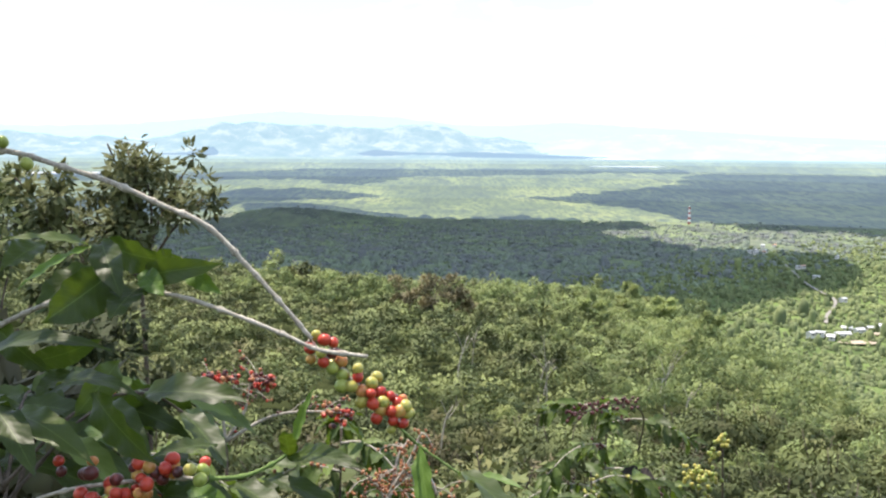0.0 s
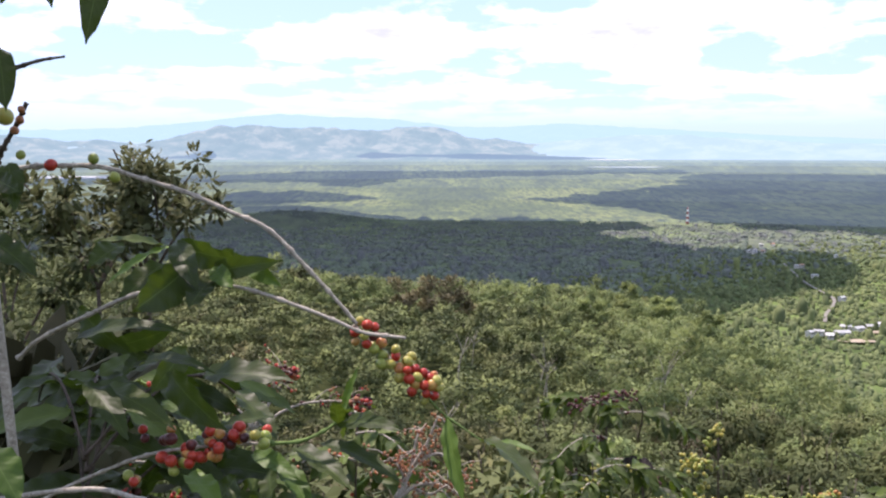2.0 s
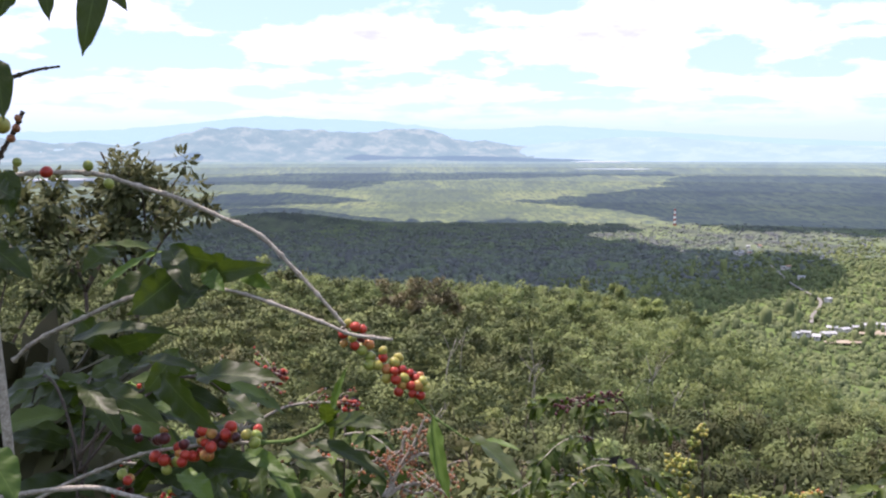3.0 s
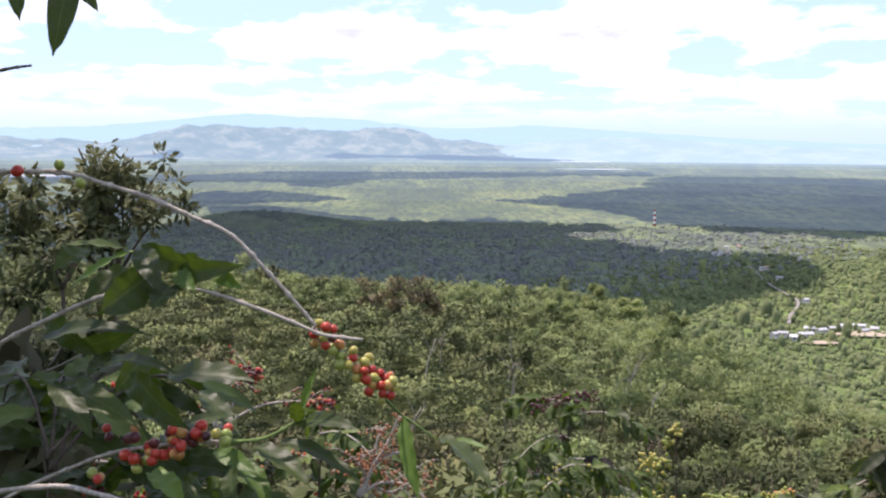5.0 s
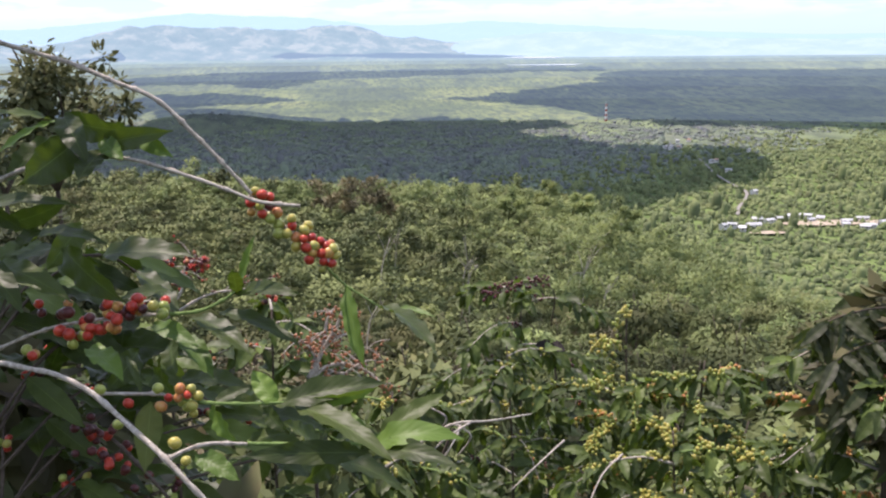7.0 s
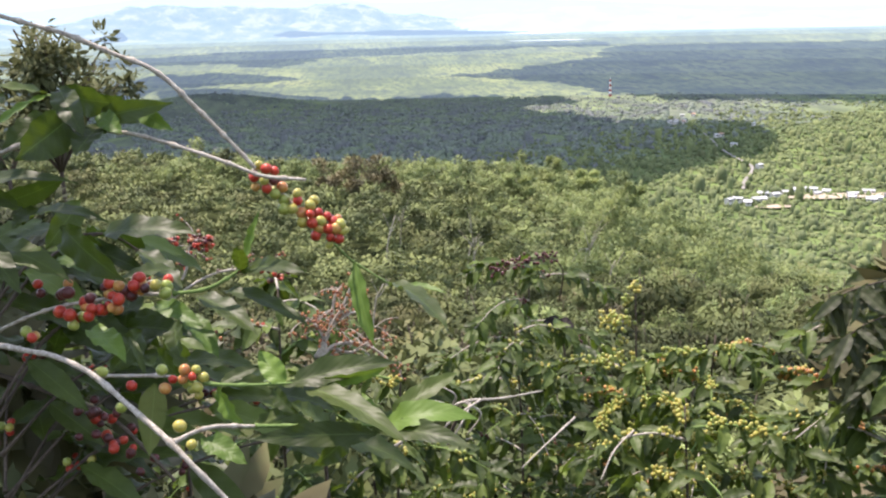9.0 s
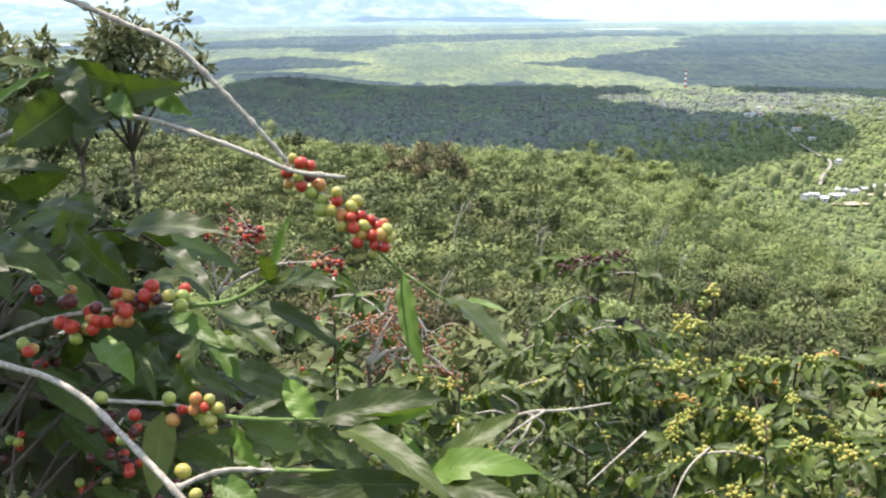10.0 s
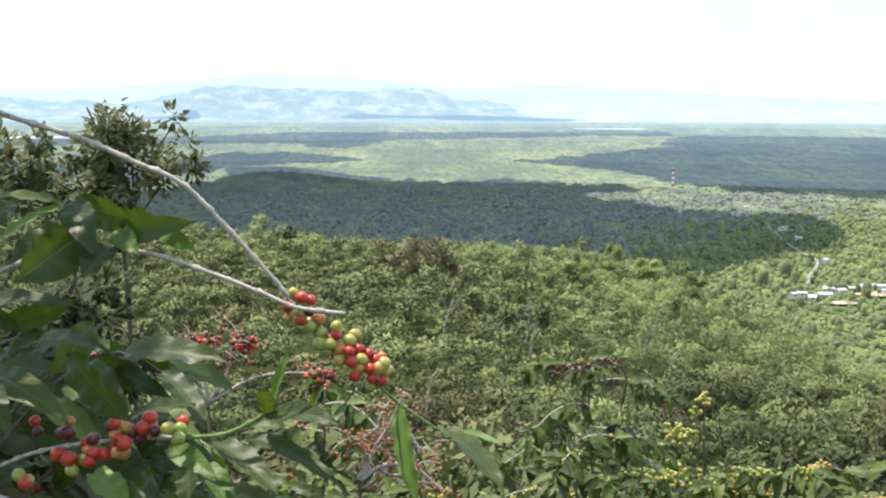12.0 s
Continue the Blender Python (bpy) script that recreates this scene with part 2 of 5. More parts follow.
def tube_data(name, points, r0, r1, mat, sides=7, steps=6, knots=0.0, knot_gap=0.035, rough=0.0, origin=(0, 0, 0)):
    """A tapered twig through points; knots swell it at even gaps."""
    path = spline(points, steps)
    o = Vector(origin)
    dist, verts, faces = 0.0, [], []
    total = sum((path[i + 1] - path[i]).length for i in range(len(path) - 1))
    side = None
    for i, c in enumerate(path):
        d = (path[min(i + 1, len(path) - 1)] - path[max(i - 1, 0)]).normalized()
        if side is None:
            side = d.orthogonal().normalized()
        side = (side - d * side.dot(d)).normalized()
        other = d.cross(side)
        if i:
            dist += (c - path[i - 1]).length
        r = r0 + (r1 - r0) * dist / max(total, 1e-6)
        if knots:
            r *= 1 + knots * max(0.0, math.cos(dist / knot_gap * math.pi)) ** 24 + 0.5 * knots * max(0.0, -math.cos(dist / knot_gap * math.pi)) ** 24
        for k in range(sides):
            a = 2 * math.pi * k / sides
            rr = r * (1 + rough * (noise.noise(c * 40 + Vector((k * 3.1, 0, 0)))))
            verts.append(c - o + (side * math.cos(a) + other * math.sin(a)) * rr)
    n = len(path)
    for i in range(n - 1):
        for k in range(sides):
            faces.append((i * sides + k, i * sides + (k + 1) % sides, (i + 1) * sides + (k + 1) % sides, (i + 1) * sides + k))
    faces.append(tuple(reversed(range(sides))))
    faces.append(tuple((n - 1) * sides + k for k in range(sides)))
    return mesh_data(name, verts, faces, mat)


def leaf_data(name, mat, length, width, droop=0.15, ripple=0.05, fold=0.25, seed=0, nu=20, nv=6, curl=0.0):
    """A leaf along +X from its stalk at the origin, face up (+Z), with a drip tip, a folded midrib and wavy margins."""
    verts, faces, uvs = [], [], []
    ph = seed * 1.7
    for i in range(nu + 1):
        u = i / nu
        w = 0.5 * width * (math.sin(math.pi * min(1, u ** 0.85)) ** 0.75 * (1 - 0.25 * u) if u < 0.86 else 0)
        if u >= 0.86:
            w = 0.5 * width * (math.sin(math.pi * 0.86 ** 0.85) ** 0.75 * 0.785) * ((1 - u) / 0.14) ** 1.25
        w = max(w, 0.006 * length)
        if u < 0.06:
            w = 0.012 * length + w * u / 0.06 * 0.5
        ang = droop * u * 1.6
        x = length * (math.sin(ang) / ang * u if ang > 1e-4 else u)
        z = -length * u * (1 - math.cos(ang)) / max(ang, 1e-4)
        for j in range(-nv // 2, nv // 2 + 1):
            v = j / (nv // 2)
            rp = ripple * width * (math.sin(u * 26 + ph + (1.3 if v > 0 else 0)) + 0.6 * math.sin(u * 11 + ph * 2.3 + (2.1 if v > 0 else 0))) * abs(v) ** 1.5 * (1 - u * 0.4)
            zz = z + abs(v) * w * fold + rp - curl * w * v * abs(v)
            verts.append((x, v * w, zz))
            uvs.append((u, v))
    m = 2 * (nv // 2) + 1
    for i in range(nu):
        for j in range(m - 1):
            faces.append((i * m + j, (i + 1) * m + j, (i + 1) * m + j + 1, i * m + j + 1))
    return mesh_data(name, verts, faces, mat, uvs=uvs)


def frame_to(base, tip, normal, roll=0.0, scale=1.0):
    """Matrix that lays a leaf's +X from base to tip with its face towards normal."""
    x = (Vector(tip) - Vector(base)).normalized()
    n = Vector(normal)
    y = n.cross(x)
    y = y.normalized() if y.length > 1e-4 else x.orthogonal().normalized()
    z = x.cross(y)
    m = Matrix((x, y, z)).transposed().to_4x4()
    return Matrix.Translation(base) @ m @ pose(0, 0, 0, roll) @ Matrix.Diagonal((scale, scale, scale, 1))


def cherry_data(name, mat, r):
    """A slightly long cherry with a small dark navel at its far end (+Z)."""
    bm = bmesh.new()
    bmesh.ops.create_uvsphere(bm, u_segments=12, v_segments=8, radius=r)
    for v in bm.verts:
        v.co.z *= 1.1
        if v.co.z > r * 1.04:
            v.co.z -= r * 0.14
    for f in bm.faces:
        f.smooth = True
    me = bpy.data.meshes.new(name)
    bm.to_mesh(me)
    bm.free()
    me.materials.append(mat)
    return me


CHERRY_MESH = {k: [cherry_data("cherry", m, r) for r in (0.0050, 0.0057, 0.0064)] for k, m in CHERRY.items()}


def cherry(parent, place, kind, rng, size=None, away=None):
    k = 1 if size is None else size
    d = Vector(away) if away is not None else Vector((rng.uniform(-1, 1), rng.uniform(-1, 0.2), rng.uniform(-1, 1)))
    q = d.to_track_quat("Z", "Y").to_matrix().to_4x4()
    data = CHERRY_MESH[kind][rng.randrange(3)]
    return child("cherry", data, parent, Matrix.Translation(place) @ q @ Matrix.Diagonal((k, k, k, 1)))


# ---- land ----
EYE = Vector((0, 0, 1.7))
PLAIN = -163.0


def smooth(a, b, v):
    t = min(1.0, max(0.0, (v - a) / (b - a)))
    return t * t * (3 - 2 * t)


def squeeze(x, y):
    """Where a place on the endless plain is set up: true to 2500 m, then drawn in towards 4700 m with its angle kept."""
    d = math.hypot(x, y)
    if d <= 2500:
        return Vector((x, y, PLAIN))
    e = 2500 + 2200 * (1 - 2500 / d)
    return Vector((x * e / d, y * e / d, EYE.z + (PLAIN - EYE.z) * e / d))


def spur(x, y):
    """Height of the hill that carries the coffee slope."""
    yy = max(y, -60.0)
    if yy < 0:
        z = -0.28 * yy
    elif yy < 10:
        z = -0.42 * yy
    elif yy < 45:
        z = -4.2 - 0.225 * (yy - 10)
    elif yy < 150:
        z = -12.1 - 0.082 * (yy - 45)
    else:
        z = -20.7 - 0.082 * (yy - 150)
    z += 0.9 * noise.noise(Vector((x * 0.03, y * 0.03, 4.2))) * smooth(8, 40, y)
    z -= 0.075 * (max(-45.0, min(45.0, x)) + 4) * smooth(40, 135, y)
    edge = 17 + 0.11 * max(yy, 0) + 3 * noise.noise(Vector((y * 0.02, 1.3, 0)))
    over = x - edge
    if over > -10:
        z -= (over + 10) ** 2 / 60 if over < 20 else 15 + 0.9 * (over - 20)
    brow = 150 + 0.10 * min(x, 60) + 10 * noise.noise(Vector((x * 0.02, 7.7, 0)))
    if y > brow:
        z -= (y - brow) ** 2 / 80 if y < brow + 25 else 7.8 + 0.62 * (y - brow - 25)
    left = -260 - x
    if left > 0:
        z -= 0.5 * left
    return z


def ground_z(x, y):
    d = math.hypot(x, y)
    p = squeeze(x, y).z if d <= 2500 else EYE.z + (PLAIN - EYE.z) * d * (1 - (d - 2500) / 2200) / 2500
    if d < 2500 and d > 300:
        p += 2.5 * noise.noise(Vector((x * 0.004, y * 0.004, 0)))
    if d < 900:
        s = spur(x, y)
        # low wooded mound where the spur meets the plain
        return max(s, p)
    if 1700 < d < 3000:
        p += 30 * math.exp(-(((x + 375) / 150) ** 2 + ((y - 2330) / 190) ** 2)) + 14 * math.exp(-(((x + 560) / 200) ** 2 + ((y - 2560) / 160) ** 2))
    return p


def build_ground():
    verts, faces = [], []
    radii = [0.0] + [0.7 * 1.052 ** k for k in range(400) if 0.7 * 1.052 ** k < 4250] + [4350]
    seg = 220
    for r in radii:
        for k in range(seg):
            a = 2 * math.pi * k / seg
            # finer steps ahead of the camera
            a = a - 0.55 * math.sin(a)
            x, y = r * math.sin(a), r * math.cos(a)
            verts.append((x, y, ground_z(x, y)))
    for i in range(len(radii) - 1):
        for k in range(seg):
            k2 = (k + 1) % seg
            faces.append((i * seg + k, i * seg + k2, (i + 1) * seg + k2, (i + 1) * seg + k))
    n = Nodes("valley_ground", 0.95)
    n.b.inputs["Specular IOR Level"].default_value = 0.0
    fields = n.noise(0.004, 6, 0.6, stretch=(1, 0.45, 1))
    fine = n.noise(0.022, 6, 0.7, stretch=(1, 0.4, 1))
    groves = n.noise(0.011, 6, 0.7, stretch=(1, 0.35, 1))
    # haze put into the field colours: greyer and bluer than nearby green
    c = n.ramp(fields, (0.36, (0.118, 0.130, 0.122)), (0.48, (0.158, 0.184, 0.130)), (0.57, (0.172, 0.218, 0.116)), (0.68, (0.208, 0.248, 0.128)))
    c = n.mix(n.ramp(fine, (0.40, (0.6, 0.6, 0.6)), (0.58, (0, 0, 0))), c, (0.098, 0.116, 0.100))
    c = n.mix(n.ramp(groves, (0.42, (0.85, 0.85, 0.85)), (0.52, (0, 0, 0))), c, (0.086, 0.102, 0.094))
    # earth and weeds on the hill, fields below
    pos = n.add("ShaderNodeSeparateXYZ")
    n.link(n.add("ShaderNodeNewGeometry").outputs["Position"], pos.inputs[0])
    hill = n.add("ShaderNodeMapRange")
    hill.inputs["From Min"].default_value, hill.inputs["From Max"].default_value = -70, -40
    n.link(pos.outputs[2], hill.inputs["Value"])
    weeds = n.ramp(n.noise(1.3, 5, 0.7), (0.35, (0.024, 0.030, 0.013)), (0.6, (0.040, 0.048, 0.020)), (0.78, (0.075, 0.066, 0.036)))
    near_far = n.add("ShaderNodeVectorMath")
    near_far.operation = "LENGTH"
    n.link(n.add("ShaderNodeNewGeometry").outputs["Position"], near_far.inputs[0])
    close = n.add("ShaderNodeMapRange")
    close.inputs["From Min"].default_value, close.inputs["From Max"].default_value = 600, 300
    n.link(near_far.outputs["Value"], close.inputs["Value"])
    both = n.add("ShaderNodeMath")
    both.operation = "MULTIPLY"
    n.link(hill.outputs[0], both.inputs[0])
    n.link(close.outputs[0], both.inputs[1])
    # greener ground tone without painted haze, for the near and sunlit side
    unhazed = n.ramp(fine, (0.38, (0.070, 0.100, 0.040)), (0.62, (0.150, 0.205, 0.072)))
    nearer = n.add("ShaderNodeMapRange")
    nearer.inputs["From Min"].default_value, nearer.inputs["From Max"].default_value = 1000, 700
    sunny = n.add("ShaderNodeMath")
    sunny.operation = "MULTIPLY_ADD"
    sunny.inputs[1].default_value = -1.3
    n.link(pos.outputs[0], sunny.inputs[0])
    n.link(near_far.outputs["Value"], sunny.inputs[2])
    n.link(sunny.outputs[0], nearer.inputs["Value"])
    c = n.mix(nearer.outputs[0], c, unhazed)
    c = n.mix(both.outputs[0], c, weeds)
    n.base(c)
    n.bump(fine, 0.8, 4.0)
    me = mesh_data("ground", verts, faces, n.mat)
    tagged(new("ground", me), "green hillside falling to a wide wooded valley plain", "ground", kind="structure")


build_ground()


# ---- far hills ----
def hill_material(name, low_c, high_c, bare, haze_glow, amount, stretch=(1, 1, 2.2), scale=0.006, grain=0.68):
    """Hills seen through many kilometres of air: a backdrop, haze painted as bluish emission."""
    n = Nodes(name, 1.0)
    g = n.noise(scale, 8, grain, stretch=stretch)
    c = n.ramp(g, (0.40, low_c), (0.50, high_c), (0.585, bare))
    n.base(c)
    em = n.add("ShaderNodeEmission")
    em.inputs[0].default_value, em.inputs[1].default_value = (*haze_glow, 1), 1.0
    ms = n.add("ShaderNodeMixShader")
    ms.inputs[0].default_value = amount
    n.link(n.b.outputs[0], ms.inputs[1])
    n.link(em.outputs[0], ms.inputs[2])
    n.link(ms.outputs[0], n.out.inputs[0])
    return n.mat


def ridge(label, dist, crest, base_z, depth, mat, seed, az0=-42, az1=42, jag=6.0, flat=False):
    """A range of hills: crest(az) gives its height in degrees over the eye's level."""
    rows_n, cols = 30, 340
    verts, faces = [], []
    for i in range(rows_n + 1):
        t = i / rows_n
        for k in range(cols + 1):
            az = az0 + (az1 - az0) * k / cols
            r = dist - depth * (1 - t)
            top = EYE.z + dist * math.tan(radians(crest(az)))
            x, y = r * math.sin(radians(az)), r * math.cos(radians(az))
            rough = noise.fractal(Vector((az * 0.55, t * 2.2, seed)), 0.9, 2.1, 5)
            ravine = 1 - abs(noise.fractal(Vector((az * 0.8 + 1.2 * rough * t, t * 0.9, seed + 4)), 0.8, 2.1, 5)) * 1.6
            prof = t ** 1.1 * (1 + (0.25 * rough + 0.45 * (ravine - 0.6)) * math.sin(math.pi * min(1.0, t * 1.02)) * t)
            z = base_z + (top - base_z) * prof + jag * min(1.0, max(0.15, crest(az))) * t * noise.fractal(Vector((az * 1.1, seed, 0)), 0.75, 2.1, 7)
            if flat:
                z = ground_z(x, y) + 2 - (6 * max(0.0, 1 - t * 6) if seed == 12.0 else 0)
            verts.append((x, y, z))
    for i in range(rows_n):
        for k in range(cols):
            a = i * (cols + 1) + k
            faces.append((a, a + 1, a + cols + 2, a + cols + 1))
    return tagged(new("backdrop", mesh_data("backdrop", verts, faces, mat)), label, "hills", kind="structure")


def profile(*stops):
    """A crest line through (bearing, height) stops, in degrees."""
    xs, ys = zip(*stops)
    return lambda az: float(np.interp(az, xs, ys))


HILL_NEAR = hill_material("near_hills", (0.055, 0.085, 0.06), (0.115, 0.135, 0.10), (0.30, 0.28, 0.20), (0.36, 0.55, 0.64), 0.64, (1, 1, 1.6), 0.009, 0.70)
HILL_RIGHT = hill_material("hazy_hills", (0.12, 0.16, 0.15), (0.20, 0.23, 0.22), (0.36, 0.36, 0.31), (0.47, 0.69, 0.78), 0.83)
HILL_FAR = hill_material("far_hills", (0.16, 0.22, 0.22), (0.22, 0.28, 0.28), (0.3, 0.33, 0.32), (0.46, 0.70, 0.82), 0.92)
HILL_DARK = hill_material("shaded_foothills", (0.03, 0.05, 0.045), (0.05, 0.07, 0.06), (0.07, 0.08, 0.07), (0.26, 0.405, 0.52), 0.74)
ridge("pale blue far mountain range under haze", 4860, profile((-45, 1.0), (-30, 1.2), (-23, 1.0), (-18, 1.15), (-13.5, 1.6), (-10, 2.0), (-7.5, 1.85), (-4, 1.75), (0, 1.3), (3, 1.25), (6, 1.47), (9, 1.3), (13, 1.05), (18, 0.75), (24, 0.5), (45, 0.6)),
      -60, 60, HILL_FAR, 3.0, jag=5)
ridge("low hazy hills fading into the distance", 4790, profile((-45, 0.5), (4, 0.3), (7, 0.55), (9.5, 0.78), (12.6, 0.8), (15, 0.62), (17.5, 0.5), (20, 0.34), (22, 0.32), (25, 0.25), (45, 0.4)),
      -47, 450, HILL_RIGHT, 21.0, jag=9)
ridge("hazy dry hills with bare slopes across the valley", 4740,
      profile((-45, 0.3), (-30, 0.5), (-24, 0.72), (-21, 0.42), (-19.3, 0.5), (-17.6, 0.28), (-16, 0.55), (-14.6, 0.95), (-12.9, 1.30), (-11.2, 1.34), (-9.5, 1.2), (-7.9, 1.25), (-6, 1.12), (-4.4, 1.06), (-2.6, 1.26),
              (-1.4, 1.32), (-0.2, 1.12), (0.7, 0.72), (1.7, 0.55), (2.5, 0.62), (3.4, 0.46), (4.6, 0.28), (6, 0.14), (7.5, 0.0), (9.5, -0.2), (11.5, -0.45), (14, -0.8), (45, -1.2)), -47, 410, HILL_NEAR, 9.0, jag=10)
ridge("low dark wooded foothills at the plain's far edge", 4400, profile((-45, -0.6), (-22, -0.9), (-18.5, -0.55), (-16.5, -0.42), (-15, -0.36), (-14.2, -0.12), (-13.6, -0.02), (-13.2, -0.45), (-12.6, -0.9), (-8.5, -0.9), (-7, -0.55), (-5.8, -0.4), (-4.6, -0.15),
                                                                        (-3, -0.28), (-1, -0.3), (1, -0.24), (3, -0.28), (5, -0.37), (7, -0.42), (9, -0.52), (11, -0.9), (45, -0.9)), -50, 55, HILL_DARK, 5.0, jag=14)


def far_plain_material(haze_glow, amount):
    """Fields and tree lines kilometres off, the air's blue haze painted over as emission."""
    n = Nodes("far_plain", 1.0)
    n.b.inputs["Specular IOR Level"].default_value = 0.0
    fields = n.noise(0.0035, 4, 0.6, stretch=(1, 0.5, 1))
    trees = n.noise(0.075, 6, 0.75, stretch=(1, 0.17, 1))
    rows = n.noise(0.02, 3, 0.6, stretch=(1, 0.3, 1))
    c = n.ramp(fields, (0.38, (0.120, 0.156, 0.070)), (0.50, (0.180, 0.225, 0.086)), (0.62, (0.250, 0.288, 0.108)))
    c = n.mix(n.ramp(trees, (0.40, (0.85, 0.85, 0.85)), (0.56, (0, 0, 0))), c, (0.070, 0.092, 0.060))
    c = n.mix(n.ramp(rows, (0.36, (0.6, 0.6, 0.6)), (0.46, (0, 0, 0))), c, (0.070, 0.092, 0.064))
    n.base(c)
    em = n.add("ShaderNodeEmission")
    em.inputs[0].default_value = (*haze_glow, 1)
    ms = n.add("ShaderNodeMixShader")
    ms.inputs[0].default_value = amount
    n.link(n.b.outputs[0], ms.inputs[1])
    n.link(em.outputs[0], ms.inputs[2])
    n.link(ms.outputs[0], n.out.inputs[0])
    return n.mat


# painted haze: each ring farther out gets more and paler emission
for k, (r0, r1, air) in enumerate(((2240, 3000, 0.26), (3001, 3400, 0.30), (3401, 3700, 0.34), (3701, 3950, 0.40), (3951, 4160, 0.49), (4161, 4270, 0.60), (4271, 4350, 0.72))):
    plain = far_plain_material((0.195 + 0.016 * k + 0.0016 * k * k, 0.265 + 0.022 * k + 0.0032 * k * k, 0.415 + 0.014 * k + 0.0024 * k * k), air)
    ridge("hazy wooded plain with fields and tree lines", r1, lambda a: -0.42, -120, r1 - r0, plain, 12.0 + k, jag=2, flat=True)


# ---- clouds that shade the valley ----
CLOUD = plain_material("cloud", (0.75, 0.76, 0.78), (0.85, 0.85, 0.86), 0.01, 1.0)


def within(az, el, rim):
    """Whether a bearing and a depression lie inside a closed rim."""
    inside = False
    for (a0, e0), (a1, e1) in zip(rim, rim[1:] + rim[:1]):
        if (e0 > el) != (e1 > el) and az < a0 + (el - e0) / (e1 - e0) * (a1 - a0):
            inside = not inside
    return inside


PUFF = bmesh.new()
bmesh.ops.create_icosphere(PUFF, subdivisions=2, radius=1)
PUFF_V = np.array([v.co[:] for v in PUFF.verts])
PUFF_F = np.array([[v.index for v in f.verts] for f in PUFF.faces])
PUFF.free()


def cloud(rim, height, seed, step=(0.55, 0.17), gaps=0.0, label="ragged white fair-weather cloud drifting over the valley"):
    """A cloud of many puffs, high over the patch of plain that it shades. rim: bearing and depression, from the eye, of the patch's outline."""
    rng = np.random.default_rng(seed)
    V, F, o = [], [], 0
    azs, els = [p[0] for p in rim], [p[1] for p in rim]
    el = min(els)
    while el < max(els):
        # steps shrink towards the horizon
        dz = step[1] * min(1.0, max(0.3, -el / 4.5))
        az = min(azs)
        while az < max(azs):
            a, e = az + rng.uniform(-0.3, 0.3), el + rng.uniform(-0.4, 0.4) * dz
            n1 = noise.fractal(Vector((a * 0.55, e * 2.4, seed)), 0.7, 2.0, 4)
            n2 = noise.fractal(Vector((a * 0.55, e * 2.4, seed + 9)), 0.7, 2.0, 4)
            az += step[0]
            if not within(a + 0.9 * n1, e + 0.9 * dz * n2, rim) or noise.fractal(Vector((a * 0.5, e * 3.5, seed + 20)), 0.8, 2.0, 3) < -1.3 + gaps:
                continue
            d = (EYE.z - PLAIN) / math.tan(radians(-e))
            p = squeeze(d * math.sin(radians(a)), d * math.cos(radians(a)))
            d1, d2 = ((EYE.z - PLAIN) / math.tan(radians(-min(-0.1, q))) for q in (e - dz * 0.8, e + dz * 0.8))
            p1, p2 = squeeze(0, d1), squeeze(0, d2)
            flat = math.hypot(p.x, p.y)
            rx, ry = flat * math.tan(radians(step[0] * 0.85)) * rng.uniform(0.9, 1.4), abs(p2.y - p1.y) / 2 * rng.uniform(0.95, 1.4)
            c = p + sun_to * (height / sun_to.z)
            q = PUFF_V * (1 + 0.16 * rng.normal(0, 1, (len(PUFF_V), 1))) * np.array([rx, ry, 0.3 * min(rx, ry)])
            ca, sa = math.cos(radians(a)), math.sin(radians(a))
            V.append(np.stack([q[:, 0] * ca + q[:, 1] * sa, q[:, 1] * ca - q[:, 0] * sa, np.where(q[:, 2] > 0, q[:, 2], q[:, 2] * 0.3)], 1) + np.array(c))
            F.append(PUFF_F + o)
            o += len(PUFF_V)
        el += dz
    return tagged(new("cloud", quick_mesh("cloud", np.concatenate(V), np.concatenate(F), CLOUD, smooth=True)), label, "cloud", "clouds over the valley", "structure")


# ---- foliage as joined leaves ----
def leaf_cloud(centres, normals, size, rng, aspect=0.42, jitter=0.7, droop=0.4, full=False):
    """Verts and faces of bent leaf blades, one folded kite a leaf, at the given centres."""
    c = np.asarray(centres, dtype=float)
    n = len(c)
    d = np.asarray(normals, dtype=float) + rng.normal(0, jitter, (n, 3))
    d[:, 2] -= droop
    d /= np.linalg.norm(d, axis=1)[:, None] + 1e-9
    s = np.cross(d, np.array([0, 0, 1.0]) + rng.normal(0, 0.45, (n, 3)))
    s /= np.linalg.norm(s, axis=1)[:, None] + 1e-9
    nn = np.cross(d, s)
    L = (np.asarray(size) * rng.uniform(0.7, 1.3, n))[:, None]
    w = L * aspect * 0.5
    tip = c + d * L - nn * L * 0.06
    m = c + d * L * 0.42 + nn * L * 0.06
    v = np.stack([c, m + s * w * 1.35, tip, m - s * w * 1.35], axis=1).reshape(-1, 3)
    f = np.arange(4 * n).reshape(n, 4)
    if full:
        m1, m2 = c + d * L * 0.3 + nn * L * 0.05, c + d * L * 0.68 + nn * L * 0.05
        v = np.stack([c, m1 + s * w, m2 + s * w * 0.85, tip, m2 - s * w * 0.85, m1 - s * w], axis=1).reshape(-1, 3)
        f = np.arange(6 * n).reshape(n, 6)
    k = f.shape[1]
    # each blade turns its upper face outwards
    out = np.asarray(normals, dtype=float) + np.array([0, 0, 0.25])
    face = np.cross(v[1::k] - v[0::k], v[k - 1::k] - v[0::k])
    flip = (face * out).sum(axis=1) < 0
    f[flip] = f[flip][:, ::-1]
    return v, f


